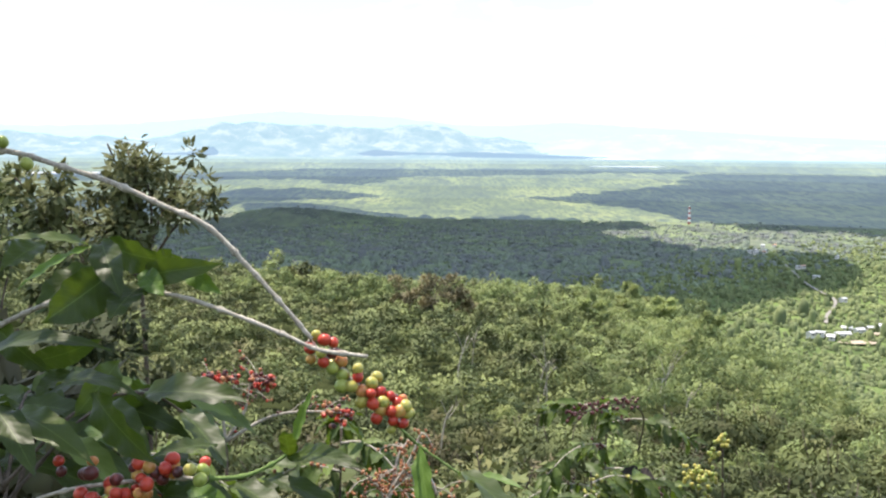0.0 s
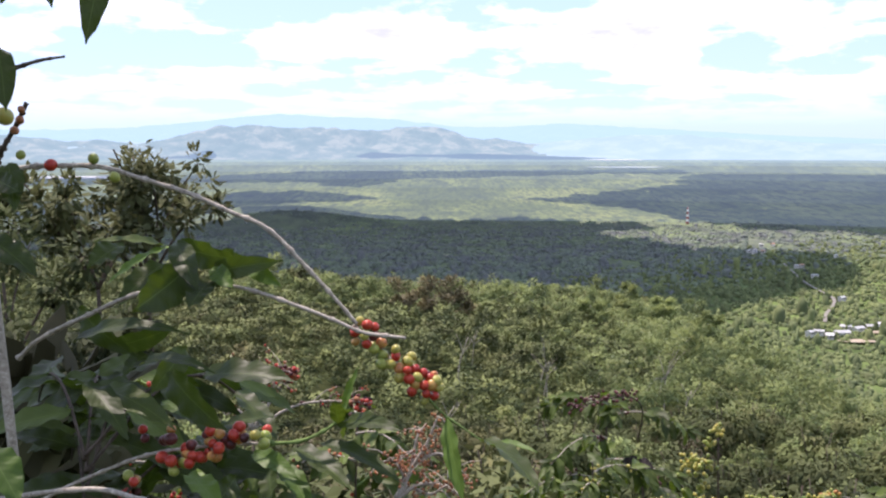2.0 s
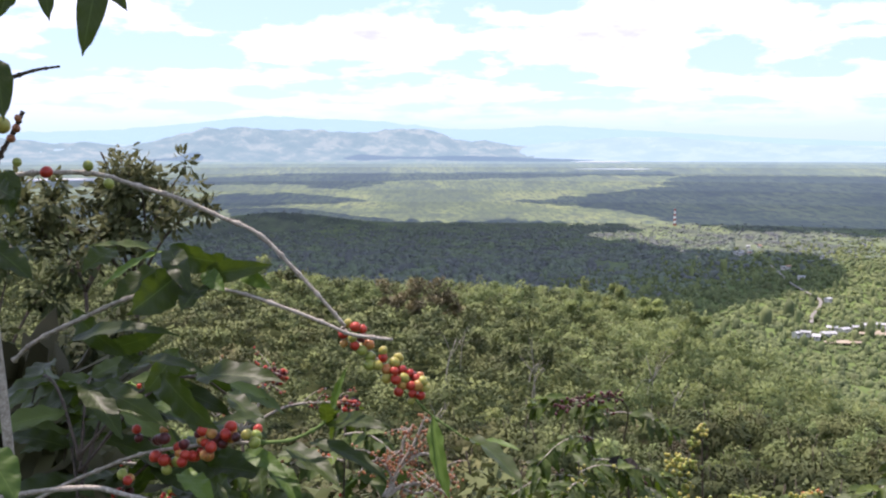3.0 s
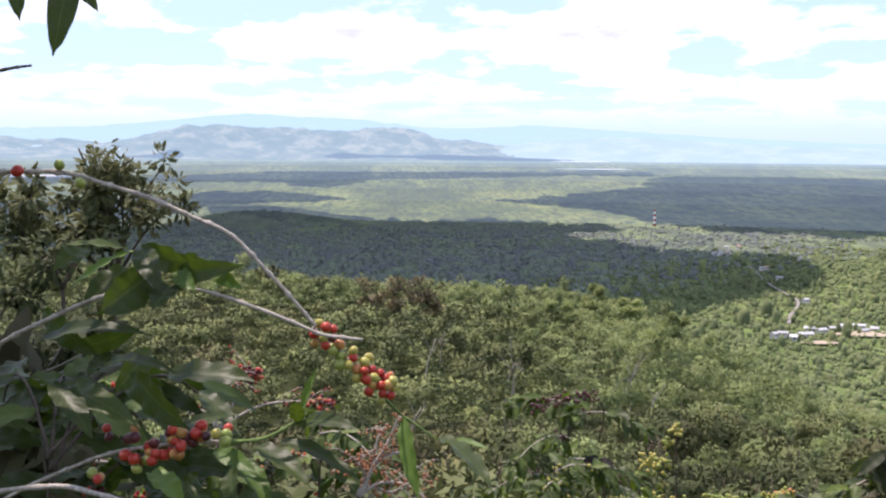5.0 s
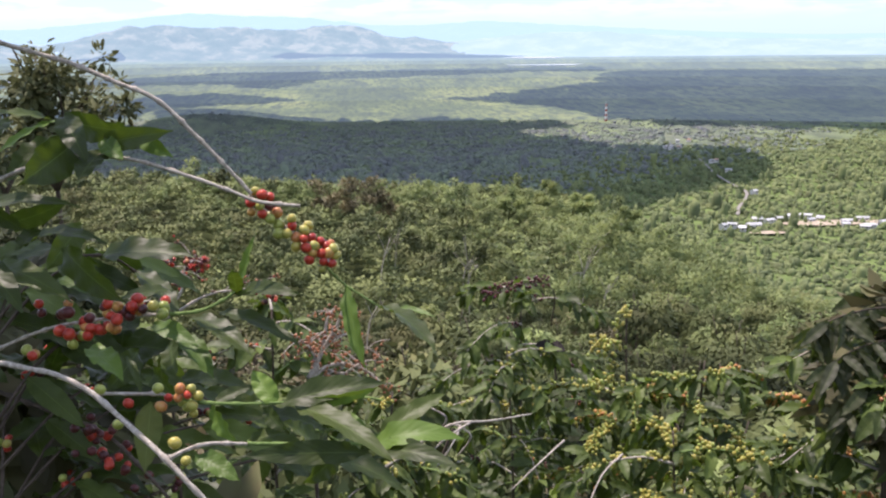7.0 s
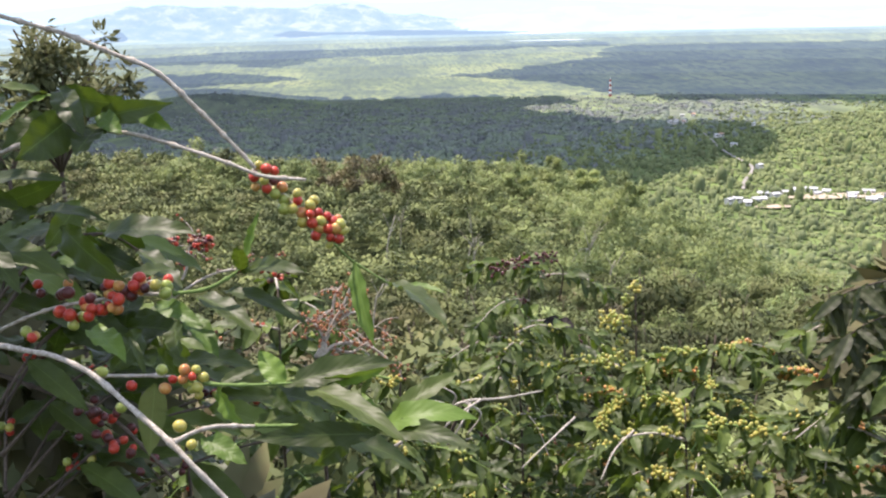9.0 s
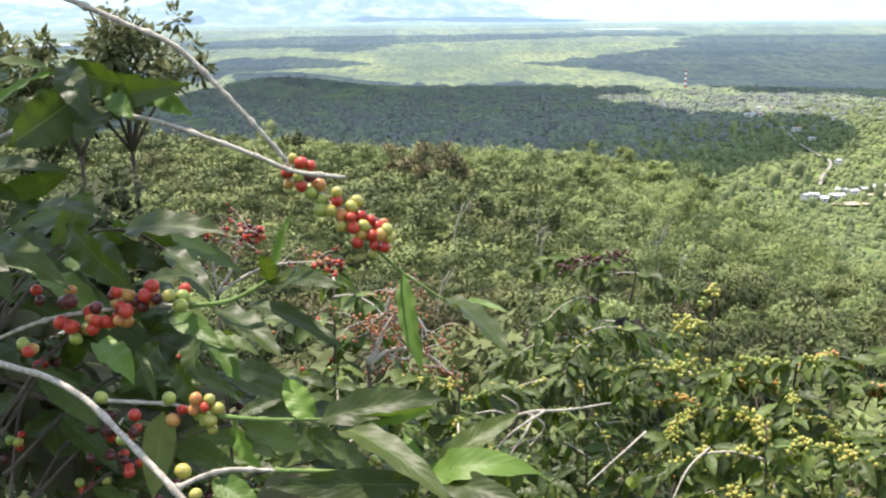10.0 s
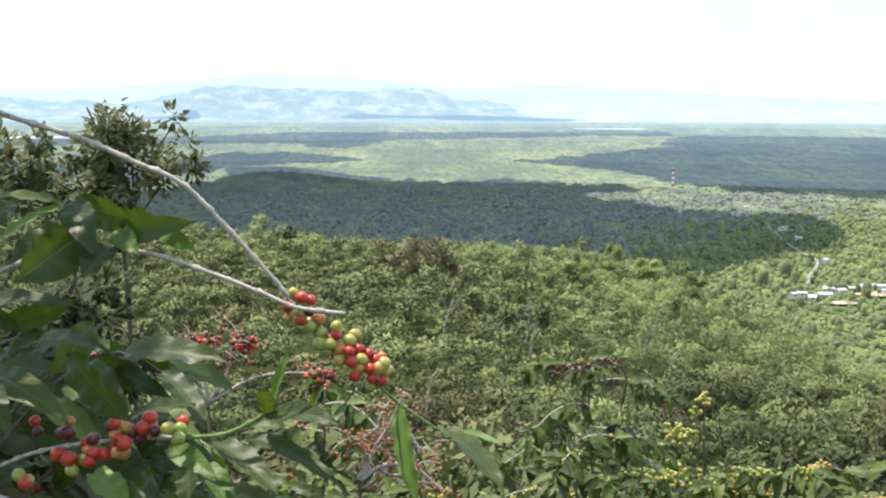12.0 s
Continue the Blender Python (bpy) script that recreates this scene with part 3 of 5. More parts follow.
def soft_normals(v, normals, keep=0.45, k=4):
    """Shading directions of a crown's leaves: the lump's own roundness with something of each blade."""
    out = np.asarray(normals, dtype=float)
    out = out / (np.linalg.norm(out, axis=1)[:, None] + 1e-9)
    face = np.cross(v[1::k] - v[0::k], v[k - 1::k] - v[0::k])
    face /= np.linalg.norm(face, axis=1)[:, None] + 1e-12
    face *= np.sign((face * (out + np.array([0, 0, 0.25]))).sum(axis=1))[:, None]
    m = out * (1 - keep) + face * keep
    m /= np.linalg.norm(m, axis=1)[:, None] + 1e-9
    return np.repeat(m, k, axis=0)


def quick_mesh(name, v, f, mat, smooth=False, normals=None):
    me = bpy.data.meshes.new(name)
    k = f.shape[1]
    me.vertices.add(len(v))
    me.vertices.foreach_set("co", np.asarray(v, dtype=np.float32).ravel())
    me.loops.add(f.size)
    me.loops.foreach_set("vertex_index", np.asarray(f, dtype=np.int32).ravel())
    me.polygons.add(len(f))
    me.polygons.foreach_set("loop_start", np.arange(0, f.size, k, dtype=np.int32))
    if smooth:
        me.polygons.foreach_set("use_smooth", np.ones(len(f), dtype=bool))
    me.materials.append(mat)
    me.update(calc_edges=True)
    me.validate()
    if normals is not None:
        me.normals_split_custom_set_from_vertices(np.asarray(normals, dtype=np.float32))
    return me


cloud([(-27, -4.6), (-15, -4.35), (-12.4, -4.15), (-10.6, -3.45), (-9, -3.3), (-7.3, -3.6), (-4.6, -3.95), (0, -4.05), (6.2, -3.98), (7.6, -4.45), (8.6, -4.95), (12.8, -5.5), (17, -5.6), (21, -5.75), (22.3, -6.3), (22, -7.0),
       (20, -7.65), (17.5, -8.2), (14.6, -9.0), (12, -9.6), (0, -10.6), (-27, -10.6)], 820, 1)
cloud([(-27, -2.9), (-16, -2.8), (-13.2, -2.75), (-11.5, -2.4), (-9, -2.45), (-7, -2.6), (-4.2, -2.66), (-4, -2.88), (-8, -2.98), (-10.5, -3.1), (-11.5, -3.3), (-12.5, -3.75), (-14.5, -3.85), (-27, -3.6)], 1300, 3)
cloud([(-27, -1.7), (-15, -1.55), (-11, -1.45), (-7.3, -1.27), (0, -1.25), (7.3, -1.2), (12, -1.12), (13, -1.35), (7, -1.42), (2, -1.58), (-3, -1.68), (-4.5, -2.05), (-6.3, -2.13), (-7.5, -1.88), (-12, -1.82), (-15, -1.88), (-27, -1.98)], 1500, 4)
cloud([(4.8, -2.88), (7, -2.6), (9.85, -2.36), (12, -2.15), (12.8, -1.7), (13.4, -1.42), (21.7, -1.34), (34, -1.4), (34, -4.4), (23.4, -4.35), (17.8, -4.32), (14.5, -4.12), (13, -3.9), (11.5, -3.5), (10.5, -3.33), (8, -3.1)], 1300, 2)
cloud([(6.5, -4.28), (9, -4.1), (11.5, -4.2), (12, -4.4), (9.5, -4.55), (7.5, -4.6)], 820, 6, (0.4, 0.1), 1.1)


def crown_points(rng, n, rx, rz, clumps, base=0.0):
    """Places and outward directions of leaves in a lumpy crown."""
    cs = rng.normal(0, 1, (clumps, 3))
    cs /= np.linalg.norm(cs, axis=1)[:, None]
    cs *= rng.uniform(0.42, 0.9, (clumps, 1))
    cs[:, 2] = np.abs(cs[:, 2]) * 0.9 - 0.15
    k = rng.integers(0, clumps, n)
    o = rng.normal(0, 1, (n, 3))
    o /= np.linalg.norm(o, axis=1)[:, None]
    r = rng.uniform(0.3, 1, n)[:, None] ** 0.5 * rng.uniform(0.18, 0.36, clumps)[k][:, None]
    p = cs[k] + o * r * np.array([1.15, 1.15, 0.62])
    out = p + o * 0.4
    p = p * np.array([rx, rx, rz])
    p[:, 2] += base
    return p, out


def shrub_proto(name, label, cat, height, rx, leaves, size, mat, seed, stem_mat=BARK_DARK, clumps=13, lean=0.0, stems=2, droop=1.15):
    rng = np.random.default_rng(seed)
    rr = random.Random(seed)
    top = thing(name, label, cat)
    for k in range(stems):
        a = 2 * math.pi * k / stems + rr.uniform(-0.5, 0.5)
        e = Vector((math.cos(a) * rx * 0.4 + lean, math.sin(a) * rx * 0.4, height * 0.8))
        child("stem", tube_data("stem", [(0.03 * math.cos(a), 0.03 * math.sin(a), -0.4), e * 0.45 + Vector((0, 0, 0.1)), e], 0.012 * height, 0.004 * height, stem_mat, 5, 3), top)
    p, o = crown_points(rng, leaves, rx, height * 0.62, clumps, height * 0.48)
    v, f = leaf_cloud(p, o, np.full(leaves, size), rng, aspect=0.36, jitter=0.45, droop=droop)
    child("crown", quick_mesh("crown", v, f, mat, normals=soft_normals(v, o, 0.34)), top)
    return top


def bush_far_field():
    """The slope's shrubs past the single ones, and the wood below the brow."""
    rng = np.random.default_rng(5)
    parts = {False: [[], [], 0, []], True: [[], [], 0, []]}
    spots = []
    y = 44.0
    while y < 192:
        gap = 2.2 + 0.006 * y
        x = -0.6 * y + rng.uniform(0, gap)
        while x < 0.6 * y:
            spots.append((x + rng.uniform(-0.42, 0.42) * gap, y + rng.uniform(-0.42, 0.42) * gap))
            x += gap * rng.uniform(0.8, 1.3)
        y += gap * 0.95
    for x, y in spots:
        if noise.noise(Vector((x * 0.12, y * 0.12, 3.0))) < -0.36:
            continue
        z = ground_z(x, y)
        if z < -60:
            continue
        h = rng.uniform(1.8, 3.9) * (1.5 if rng.random() < 0.08 else 1)
        n = int(230 if y > 90 else 330)
        p, out = crown_points(rng, n, rng.uniform(1.2, 1.9), h * 0.5, 9, h * 0.55)
        v, f = leaf_cloud(p + np.array([x, y, z]), out, np.full(n, 0.12 + y * 0.0019), rng, aspect=0.5, jitter=0.45, droop=0.7)
        # flank and brow shrubs take the foliage with sunshine in its colour
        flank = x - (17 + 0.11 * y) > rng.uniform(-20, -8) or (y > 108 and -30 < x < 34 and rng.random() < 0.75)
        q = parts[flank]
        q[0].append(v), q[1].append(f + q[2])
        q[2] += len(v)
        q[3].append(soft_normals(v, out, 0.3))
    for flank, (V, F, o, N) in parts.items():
        me = quick_mesh("slope_shrubs", np.concatenate(V), np.concatenate(F), FOL_SUNLIT if flank else FOL_SLOPE, normals=np.concatenate(N))
        tagged(new("slope_shrubs", me), "shrubs along the sunny flank, sunlight put into their yellow-green" if flank else "dense green coffee shrubs covering the sunlit hillside", "shrubs", kind="stuff")


bush_far_field()


def valley_wood():
    """Tree crowns over the plain, each a rough dome."""
    rng = np.random.default_rng(11)
    bm = bmesh.new()
    bmesh.ops.create_icosphere(bm, subdivisions=1, radius=1)
    for f in [f for f in bm.faces if f.calc_center_median().z < -0.3]:
        bm.faces.remove(f)
    bmesh.ops.delete(bm, geom=[v for v in bm.verts if not v.link_faces], context='VERTS')
    bm.verts.index_update()
    bv = np.array([v.co[:] for v in bm.verts])
    bf = np.array([[v.index for v in f.verts] for f in bm.faces])
    bm.free()
    parts = {False: [], True: []}
    for k in range(92000):
        d = 210 + (2450 - 210) * rng.random() ** 1.2
        az = rng.uniform(-33, 33)
        x, y = d * math.sin(radians(az)), d * math.cos(radians(az))
        dens = noise.fractal(Vector((x * 0.004, y * 0.0025, 2.0)), 0.9, 2.0, 4)
        if (dens < -0.6 and d > 1200) or rng.random() > 1.1 - 1.05 * smooth(1700, 2450, d):
            continue
        z = ground_z(x, y)
        if z > -45:
            continue
        r = (1.1 + min(d, 1500) * 0.0009 - 0.9 * smooth(1700, 2450, d)) * rng.uniform(0.4, 1.9) * (1.0 if rng.random() < 0.9 else 1.5)
        h = r * (rng.uniform(0.35, 0.75) if d > 1500 or rng.random() < 0.9 else rng.uniform(1.1, 1.9))
        w = 1 + 0.28 * rng.normal(0, 1, (len(bv), 1))
        # nearby and on the sunlit right the greener tone, elsewhere the haze-greyed one
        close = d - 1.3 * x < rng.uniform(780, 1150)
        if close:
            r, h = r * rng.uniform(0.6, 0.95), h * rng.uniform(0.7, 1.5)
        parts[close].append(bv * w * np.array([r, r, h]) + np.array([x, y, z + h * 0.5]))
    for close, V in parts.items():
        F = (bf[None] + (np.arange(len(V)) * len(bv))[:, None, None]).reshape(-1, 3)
        me = quick_mesh("valley_wood", np.concatenate(V), F, FOL_WOOD if close else FOL_HAZED, smooth=True)
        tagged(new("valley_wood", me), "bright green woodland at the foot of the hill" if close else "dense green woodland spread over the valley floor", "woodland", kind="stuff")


valley_wood()


# ---- the near coffee plant ----
def plant_part(name, data, plant, label=""):
    """A part whose mesh is given in world places, under a plant that stands at its base."""
    return child(name, data, plant, Matrix.Translation(-Vector(plant.location)), label)


LEAF_COUNT = [0]


def put_leaf(branch, base, tip, width, mat=None, face=(0.1, -0.55, 0.85), droop=0.25, ripple=0.08, fold=0.28, curl=0.0):
    """One leaf from base to tip (world places)."""
    b, t = Vector(base), Vector(tip)
    LEAF_COUNT[0] += 1
    a = droop * 0.8
    chord = math.sin(a) / a if a > 1e-3 else 1
    length = (t - b).length / chord
    data = leaf_data("leaf", mat or LEAF, length, width, droop, ripple, fold, LEAF_COUNT[0], curl=curl)
    m = frame_to(b, t, face) @ pose(0, 0, 0, 0, -math.degrees(a), 0)
    return child("leaf", data, branch, m)


NEAR_BASE = Vector((-0.47, 1.02, ground_z(-0.47, 1.02)))
near = thing("coffee_plant", "tall coffee plant with arching grey branches and ripening cherries", "coffee plant", at=NEAR_BASE)
rng0 = random.Random(3)
plant_part("stem", tube_data("stem", [NEAR_BASE + Vector((0.06, 0.05, -0.1)), (-0.524, 1.031, 1.433), (-0.530, 1.019, 1.520), (-0.530, 1.008, 1.617), (-0.531, 1.015, 1.697), (-0.532, 1.023, 1.778), (-0.532, 1.029, 1.840), (-0.534, 1.037, 1.927), (-0.525, 1.043, 2.001)],
                             0.0078, 0.0045, BARK, 9, 7, 0.18, 0.07, 0.25), near, "grey upright coffee stem")


def branch(points, r0, r1, mat=BARK, gap=0.030, knots=0.75, label=""):
    return plant_part("branch", tube_data("branch", points, r0, r1, mat, 8, 13, knots, gap, 0.22), near, label)


# the arching upper branch, bare down to the cherries
upper = branch([(-0.531, 1.014, 1.676), (-0.507, 1.014, 1.682), (-0.479, 1.015, 1.688), (-0.444, 1.016, 1.689), (-0.404, 1.016, 1.688), (-0.357, 1.016, 1.675), (-0.307, 1.016, 1.659), (-0.264, 1.015, 1.640), (-0.220, 1.014, 1.620), (-0.183, 1.011, 1.584), (-0.146, 1.008, 1.544), (-0.122, 1.006, 1.516)],
               0.0029, 0.0021, label="bare arching branch with knotted joints")
lower = branch([(-0.527, 1.073, 1.463), (-0.492, 1.056, 1.490), (-0.430, 1.040, 1.520), (-0.373, 1.024, 1.545), (-0.308, 1.007, 1.561), (-0.246, 0.997, 1.557), (-0.187, 0.992, 1.539), (-0.143, 0.986, 1.523), (-0.112, 0.981, 1.511), (-0.067, 0.976, 1.506)],
               0.0026, 0.0019, label="bare grey side branch ending in a broken tip")
# small twigs and single cherries on the upper part
for p, k in (((-0.453, 1.005, 1.690), "r"), ((-0.408, 1.010, 1.697), "g"), ((-0.384, 1.006, 1.677), "g"), ((-0.483, 1.000, 1.701), "g")):
    cherry(upper, p, k, rng0, 1.05)
spray = branch([(-0.517, 1.016, 1.693), (-0.499, 1.000, 1.713), (-0.483, 0.995, 1.735), (-0.471, 0.992, 1.756)], 0.0032, 0.0024, BARK_DARK, 0.012, 0.8, "short dried fruiting spur")
for p, k, s in (((-0.481, 0.960, 1.741), "y", 1.6), ((-0.476, 0.985, 1.738), "b", 0.7), ((-0.482, 0.985, 1.727), "b", 0.8), ((-0.474, 0.985, 1.749), "b", 0.6)):
    cherry(spray, p, k, rng0, s)
branch([(-0.515, 1.025, 1.790), (-0.495, 1.025, 1.796), (-0.467, 1.025, 1.804), (-0.441, 1.025, 1.808)], 0.003, 0.0011, BARK_DARK, 0.015, 0.5, "short dead side twig")

# the hanging cherry spike: across and down from the fork, in millimetres, with the ripeness of each
fruit = branch([(-0.127, 1.023, 1.512), (-0.114, 1.028, 1.497), (-0.096, 1.027, 1.482), (-0.073, 1.022, 1.462), (-0.052, 1.018, 1.447), (-0.038, 1.015, 1.434)], 0.0016, 0.0012, BARK, label="fruiting branch packed with cherries")
FORK = Vector((-0.126, 1.023, 1.509))
RIPE = (("y", 6, 8), ("r", 15, 5), ("r", 23, 2), ("r", 1, -5), ("y", 12, -8), ("d", 21, -9), ("o", 1, -16), ("r", 14, -17), ("o", 30, -17),
        ("g", 22, -23), ("g", 31, -31), ("y", 46, -24), ("r", 46, -32), ("g", 31, -40), ("y", 40, -40), ("y", 59, -38), ("o", 50, -45),
        ("r", 59, -46), ("r", 67, -47), ("r", 77, -51), ("y", 50, -55), ("r", 61, -56), ("y", 70, -55), ("r", 78, -64), ("r", 84, -57),
        ("y", 91, -60), ("y", 93, -68), ("o", 68, -63), ("r", 64, -71), ("r", 80, -73), ("o", 86, -64), ("r", 89, -76), ("y", 78, -82))
for k, across, down in RIPE:
    dy = -0.006 + rng0.uniform(-0.006, 0.006)
    cherry(fruit, FORK + Vector((across * 0.001, dy, down * 0.001)), k, rng0, rng0.uniform(0.92, 1.08))
    if rng0.random() < 0.8:
        cherry(fruit, FORK + Vector((across * 0.001 + rng0.uniform(-0.005, 0.005), 0.005, down * 0.001 + rng0.uniform(-0.005, 0.005))), rng0.choice("rydo"), rng0, 0.9)

# second fruiting branch
second = branch([(-0.515, 1.03, 1.29), (-0.455, 1.02, 1.325), (-0.395, 1.010, 1.353), (-0.374, 1.012, 1.361), (-0.336, 0.994, 1.375), (-0.289, 0.995, 1.381), (-0.248, 0.995, 1.384), (-0.217, 0.995, 1.384)], 0.0021, 0.0017, BARK, label="low branch with a row of red cherries")
second_tip = branch([(-0.217, 0.995, 1.384), (-0.184, 0.996, 1.387), (-0.160, 0.998, 1.397), (-0.140, 1.000, 1.410)], 0.0023, 0.0015, TWIG_GREEN, label="fresh green branch tip")
ROW = (("r", 155, 58), ("o", 175, 52), ("r", 162, 33), ("r", 182, 32), ("r", 217, 66), ("r", 209, 54), ("d", 232, 48), ("y", 260, 61), ("g", 276, 50),
       ("g", 276, 40), ("d", 65, 43), ("d", 78, 48), ("r", 13, 63), ("d", 17, 43), ("r", 55, 5), ("r", 77, 0), ("o", 103, 8), ("r", 125, 13), ("r", 138, 8), ("r", 118, -2),
       ("o", 165, 13), ("g", 80, -24), ("r", 0, -42), ("g", -20, -37), ("o", -8, -50), ("r", 150, 10), ("g", 100, -10))
ROW0 = Vector((-0.363, 0.983, 1.369))
for k, across, rise in ROW:
    cherry(second, ROW0 + Vector((across * 0.000515, rng0.uniform(-0.012, 0.012), rise * 0.000515)), k, rng0, rng0.uniform(0.95, 1.12))
    if across > 40 and k != "g":
        cherry(second, ROW0 + Vector(((across + rng0.uniform(-18, 18)) * 0.000515, 0.012, (rise + rng0.uniform(-16, 16)) * 0.000515)), rng0.choice("rrdo"), rng0)

# third: a mixed bunch on a pale twig
third = branch([(-0.280, 0.929, 1.317), (-0.248, 0.919, 1.319), (-0.216, 0.909, 1.321), (-0.193, 0.899, 1.320)], 0.0018, 0.0015, BARK, label="pale twig with a mixed bunch of cherries")
third_tip = branch([(-0.193, 0.899, 1.320), (-0.171, 0.897, 1.315), (-0.129, 0.896, 1.312), (-0.084, 0.896, 1.312)], 0.002, 0.0014, TWIG_GREEN, label="fresh green branch tip")
for k, across, rise in (("r", 46, -20), ("g", -13, 12), ("g", 17, -72), ("g", 113, 15), ("o", 117, -26), ("r", 132, -10), ("o", 158, 10), ("r", 175, -2), ("y", 196, -7), ("y", 182, 10),
                        ("g", 158, -28), ("y", 183, -27), ("y", 183, -50), ("o", 153, -10), ("g", 170, -35)):
    cherry(third, Vector((-0.266, 0.901, 1.326)) + Vector((across * 0.000475, rng0.uniform(-0.01, 0.006), rise * 0.000475)), k, rng0, rng0.uniform(0.82, 0.98))
# fourth: thick bare branch running down out of sight
branch([(-0.505, 0.965, 1.33), (-0.44, 0.952, 1.344), (-0.387, 0.938, 1.351), (-0.354, 0.927, 1.348), (-0.318, 0.906, 1.347), (-0.279, 0.883, 1.336), (-0.236, 0.856, 1.309), (-0.200, 0.830, 1.287), (-0.171, 0.814, 1.262), (-0.137, 0.805, 1.226)], 0.0029, 0.0026, BARK, 0.045, 0.3, "thick bare grey branch bending down")
fifth = branch([(-0.192, 0.829, 1.283), (-0.173, 0.840, 1.288), (-0.155, 0.850, 1.288), (-0.120, 0.859, 1.283)], 0.0022, 0.0017, BARK, label="reddish twig leading to fresh leaves")
fifth_tip = branch([(-0.120, 0.859, 1.283), (-0.071, 0.868, 1.277), (-0.029, 0.867, 1.276), (0.015, 0.866, 1.274)], 0.0022, 0.0014, TWIG_GREEN, label="fresh green branch tip")
for p, k in (((-0.182, 0.813, 1.305), "y"), ((-0.170, 0.800, 1.292), "y")):
    cherry(fifth, p, k, rng0, 0.95)
sixth = branch([(-0.506, 1.219, 1.228), (-0.419, 1.183, 1.207), (-0.344, 1.156, 1.183), (-0.296, 1.128, 1.149), (-0.260, 1.118, 1.108)], 0.003, 0.002, BARK_DARK, label="shaded inner branch with dark cherries")
for i in range(30):
    u = rng0.random()
    p = Vector((-0.375, 1.159, 1.196)) + Vector((130 * u * 0.00062, rng0.uniform(-0.03, 0.03), -110 * u * 0.00062)) + Vector((rng0.uniform(-0.02, 0.02), 0, rng0.uniform(-0.02, 0.02)))
    cherry(sixth, p, rng0.choice("rdd"), rng0)

UPF, CAMF, SIDE = (0.1, -0.55, 0.85), (0.15, -1.0, 0.35), (0.6, -0.7, 0.4)
# leaves round the upper knot
put_leaf(lower, (-0.342, 1.060, 1.595), (-0.407, 1.000, 1.607), 0.021, LEAF, (0.05, -0.42, 0.9), 0.3)
put_leaf(lower, (-0.339, 1.050, 1.597), (-0.391, 0.990, 1.561), 0.019, LEAF_YOUNG, (-0.3, -0.5, 0.8), 0.3)
put_leaf(lower, (-0.325, 1.030, 1.603), (-0.287, 0.970, 1.558), 0.032, LEAF, CAMF, 0.35)
put_leaf(lower, (-0.333, 1.070, 1.597), (-0.248, 1.010, 1.587), 0.039, LEAF, (0.1, -1.0, -0.25), 0.35)
put_leaf(lower, (-0.284, 1.020, 1.572), (-0.198, 0.980, 1.589), 0.028, LEAF, (0.0, -0.8, 0.1), 0.55)
put_leaf(lower, (-0.242, 1.020, 1.582), (-0.202, 0.990, 1.560), 0.023, LEAF_YOUNG, (0.4, -0.9, -0.2), 0.5)
put_leaf(lower, (-0.281, 1.010, 1.577), (-0.251, 0.980, 1.559), 0.024, LEAF_YOUNG, CAMF, 0.2)
put_leaf(lower, (-0.281, 1.010, 1.565), (-0.292, 0.950, 1.541), 0.036, LEAF, (0.05, -0.42, 0.9), 0.25)
put_leaf(lower, (-0.310, 1.000, 1.574), (-0.348, 0.940, 1.540), 0.051, LEAF, (0.1, -1.0, -0.25), 0.2)
put_leaf(lower, (-0.355, 1.080, 1.574), (-0.397, 1.040, 1.529), 0.037, LEAF, UPF, 0.3)
put_leaf(lower, (-0.292, 1.100, 1.584), (-0.236, 1.060, 1.567), 0.033, LEAF, (0.1, -1.0, -0.25), 0.3)
put_leaf(lower, (-0.408, 1.100, 1.595), (-0.437, 1.060, 1.570), 0.038, LEAF, UPF, 0.3)
# leaves along the plant's shaded side
put_leaf(lower, (-0.449, 1.030, 1.486), (-0.298, 0.970, 1.511), 0.025, LEAF, (0.0, -0.5, 0.8), 0.6)
put_leaf(second, (-0.365, 1.050, 1.474), (-0.377, 0.990, 1.461), 0.026, LEAF, (0.05, -0.42, 0.9), 0.2)
put_leaf(second, (-0.378, 1.030, 1.458), (-0.265, 0.950, 1.472), 0.024, LEAF, (0.05, -0.42, 0.9), 0.6)
put_leaf(second, (-0.341, 1.040, 1.454), (-0.262, 0.980, 1.403), 0.043, LEAF, (0.1, -1.0, -0.25), 0.25)
put_leaf(second, (-0.410, 1.020, 1.438), (-0.305, 0.940, 1.414), 0.035, LEAF, (0.5, -0.75, 0.45), 0.4)
put_leaf(second, (-0.420, 1.000, 1.450), (-0.353, 0.930, 1.407), 0.034, LEAF, (0.5, -0.75, 0.45), 0.3)
put_leaf(second, (-0.355, 1.060, 1.414), (-0.313, 1.020, 1.404), 0.021, LEAF_YOUNG, UPF, 0.3)
put_leaf(second, (-0.227, 1.070, 1.394), (-0.282, 1.020, 1.394), 0.023, LEAF, (0.05, -0.42, 0.9), 0.3)
put_leaf(second, (-0.415, 1.080, 1.476), (-0.331, 1.040, 1.507), 0.031, LEAF, (0.1, -1.0, -0.25), 0.3)
put_leaf(second, (-0.450, 1.060, 1.525), (-0.374, 1.020, 1.478), 0.036, LEAF, (0.1, -1.0, -0.25), 0.3)
put_leaf(second, (-0.336, 1.100, 1.472), (-0.369, 1.060, 1.423), 0.035, LEAF, (0.1, -1.0, -0.25), 0.3)
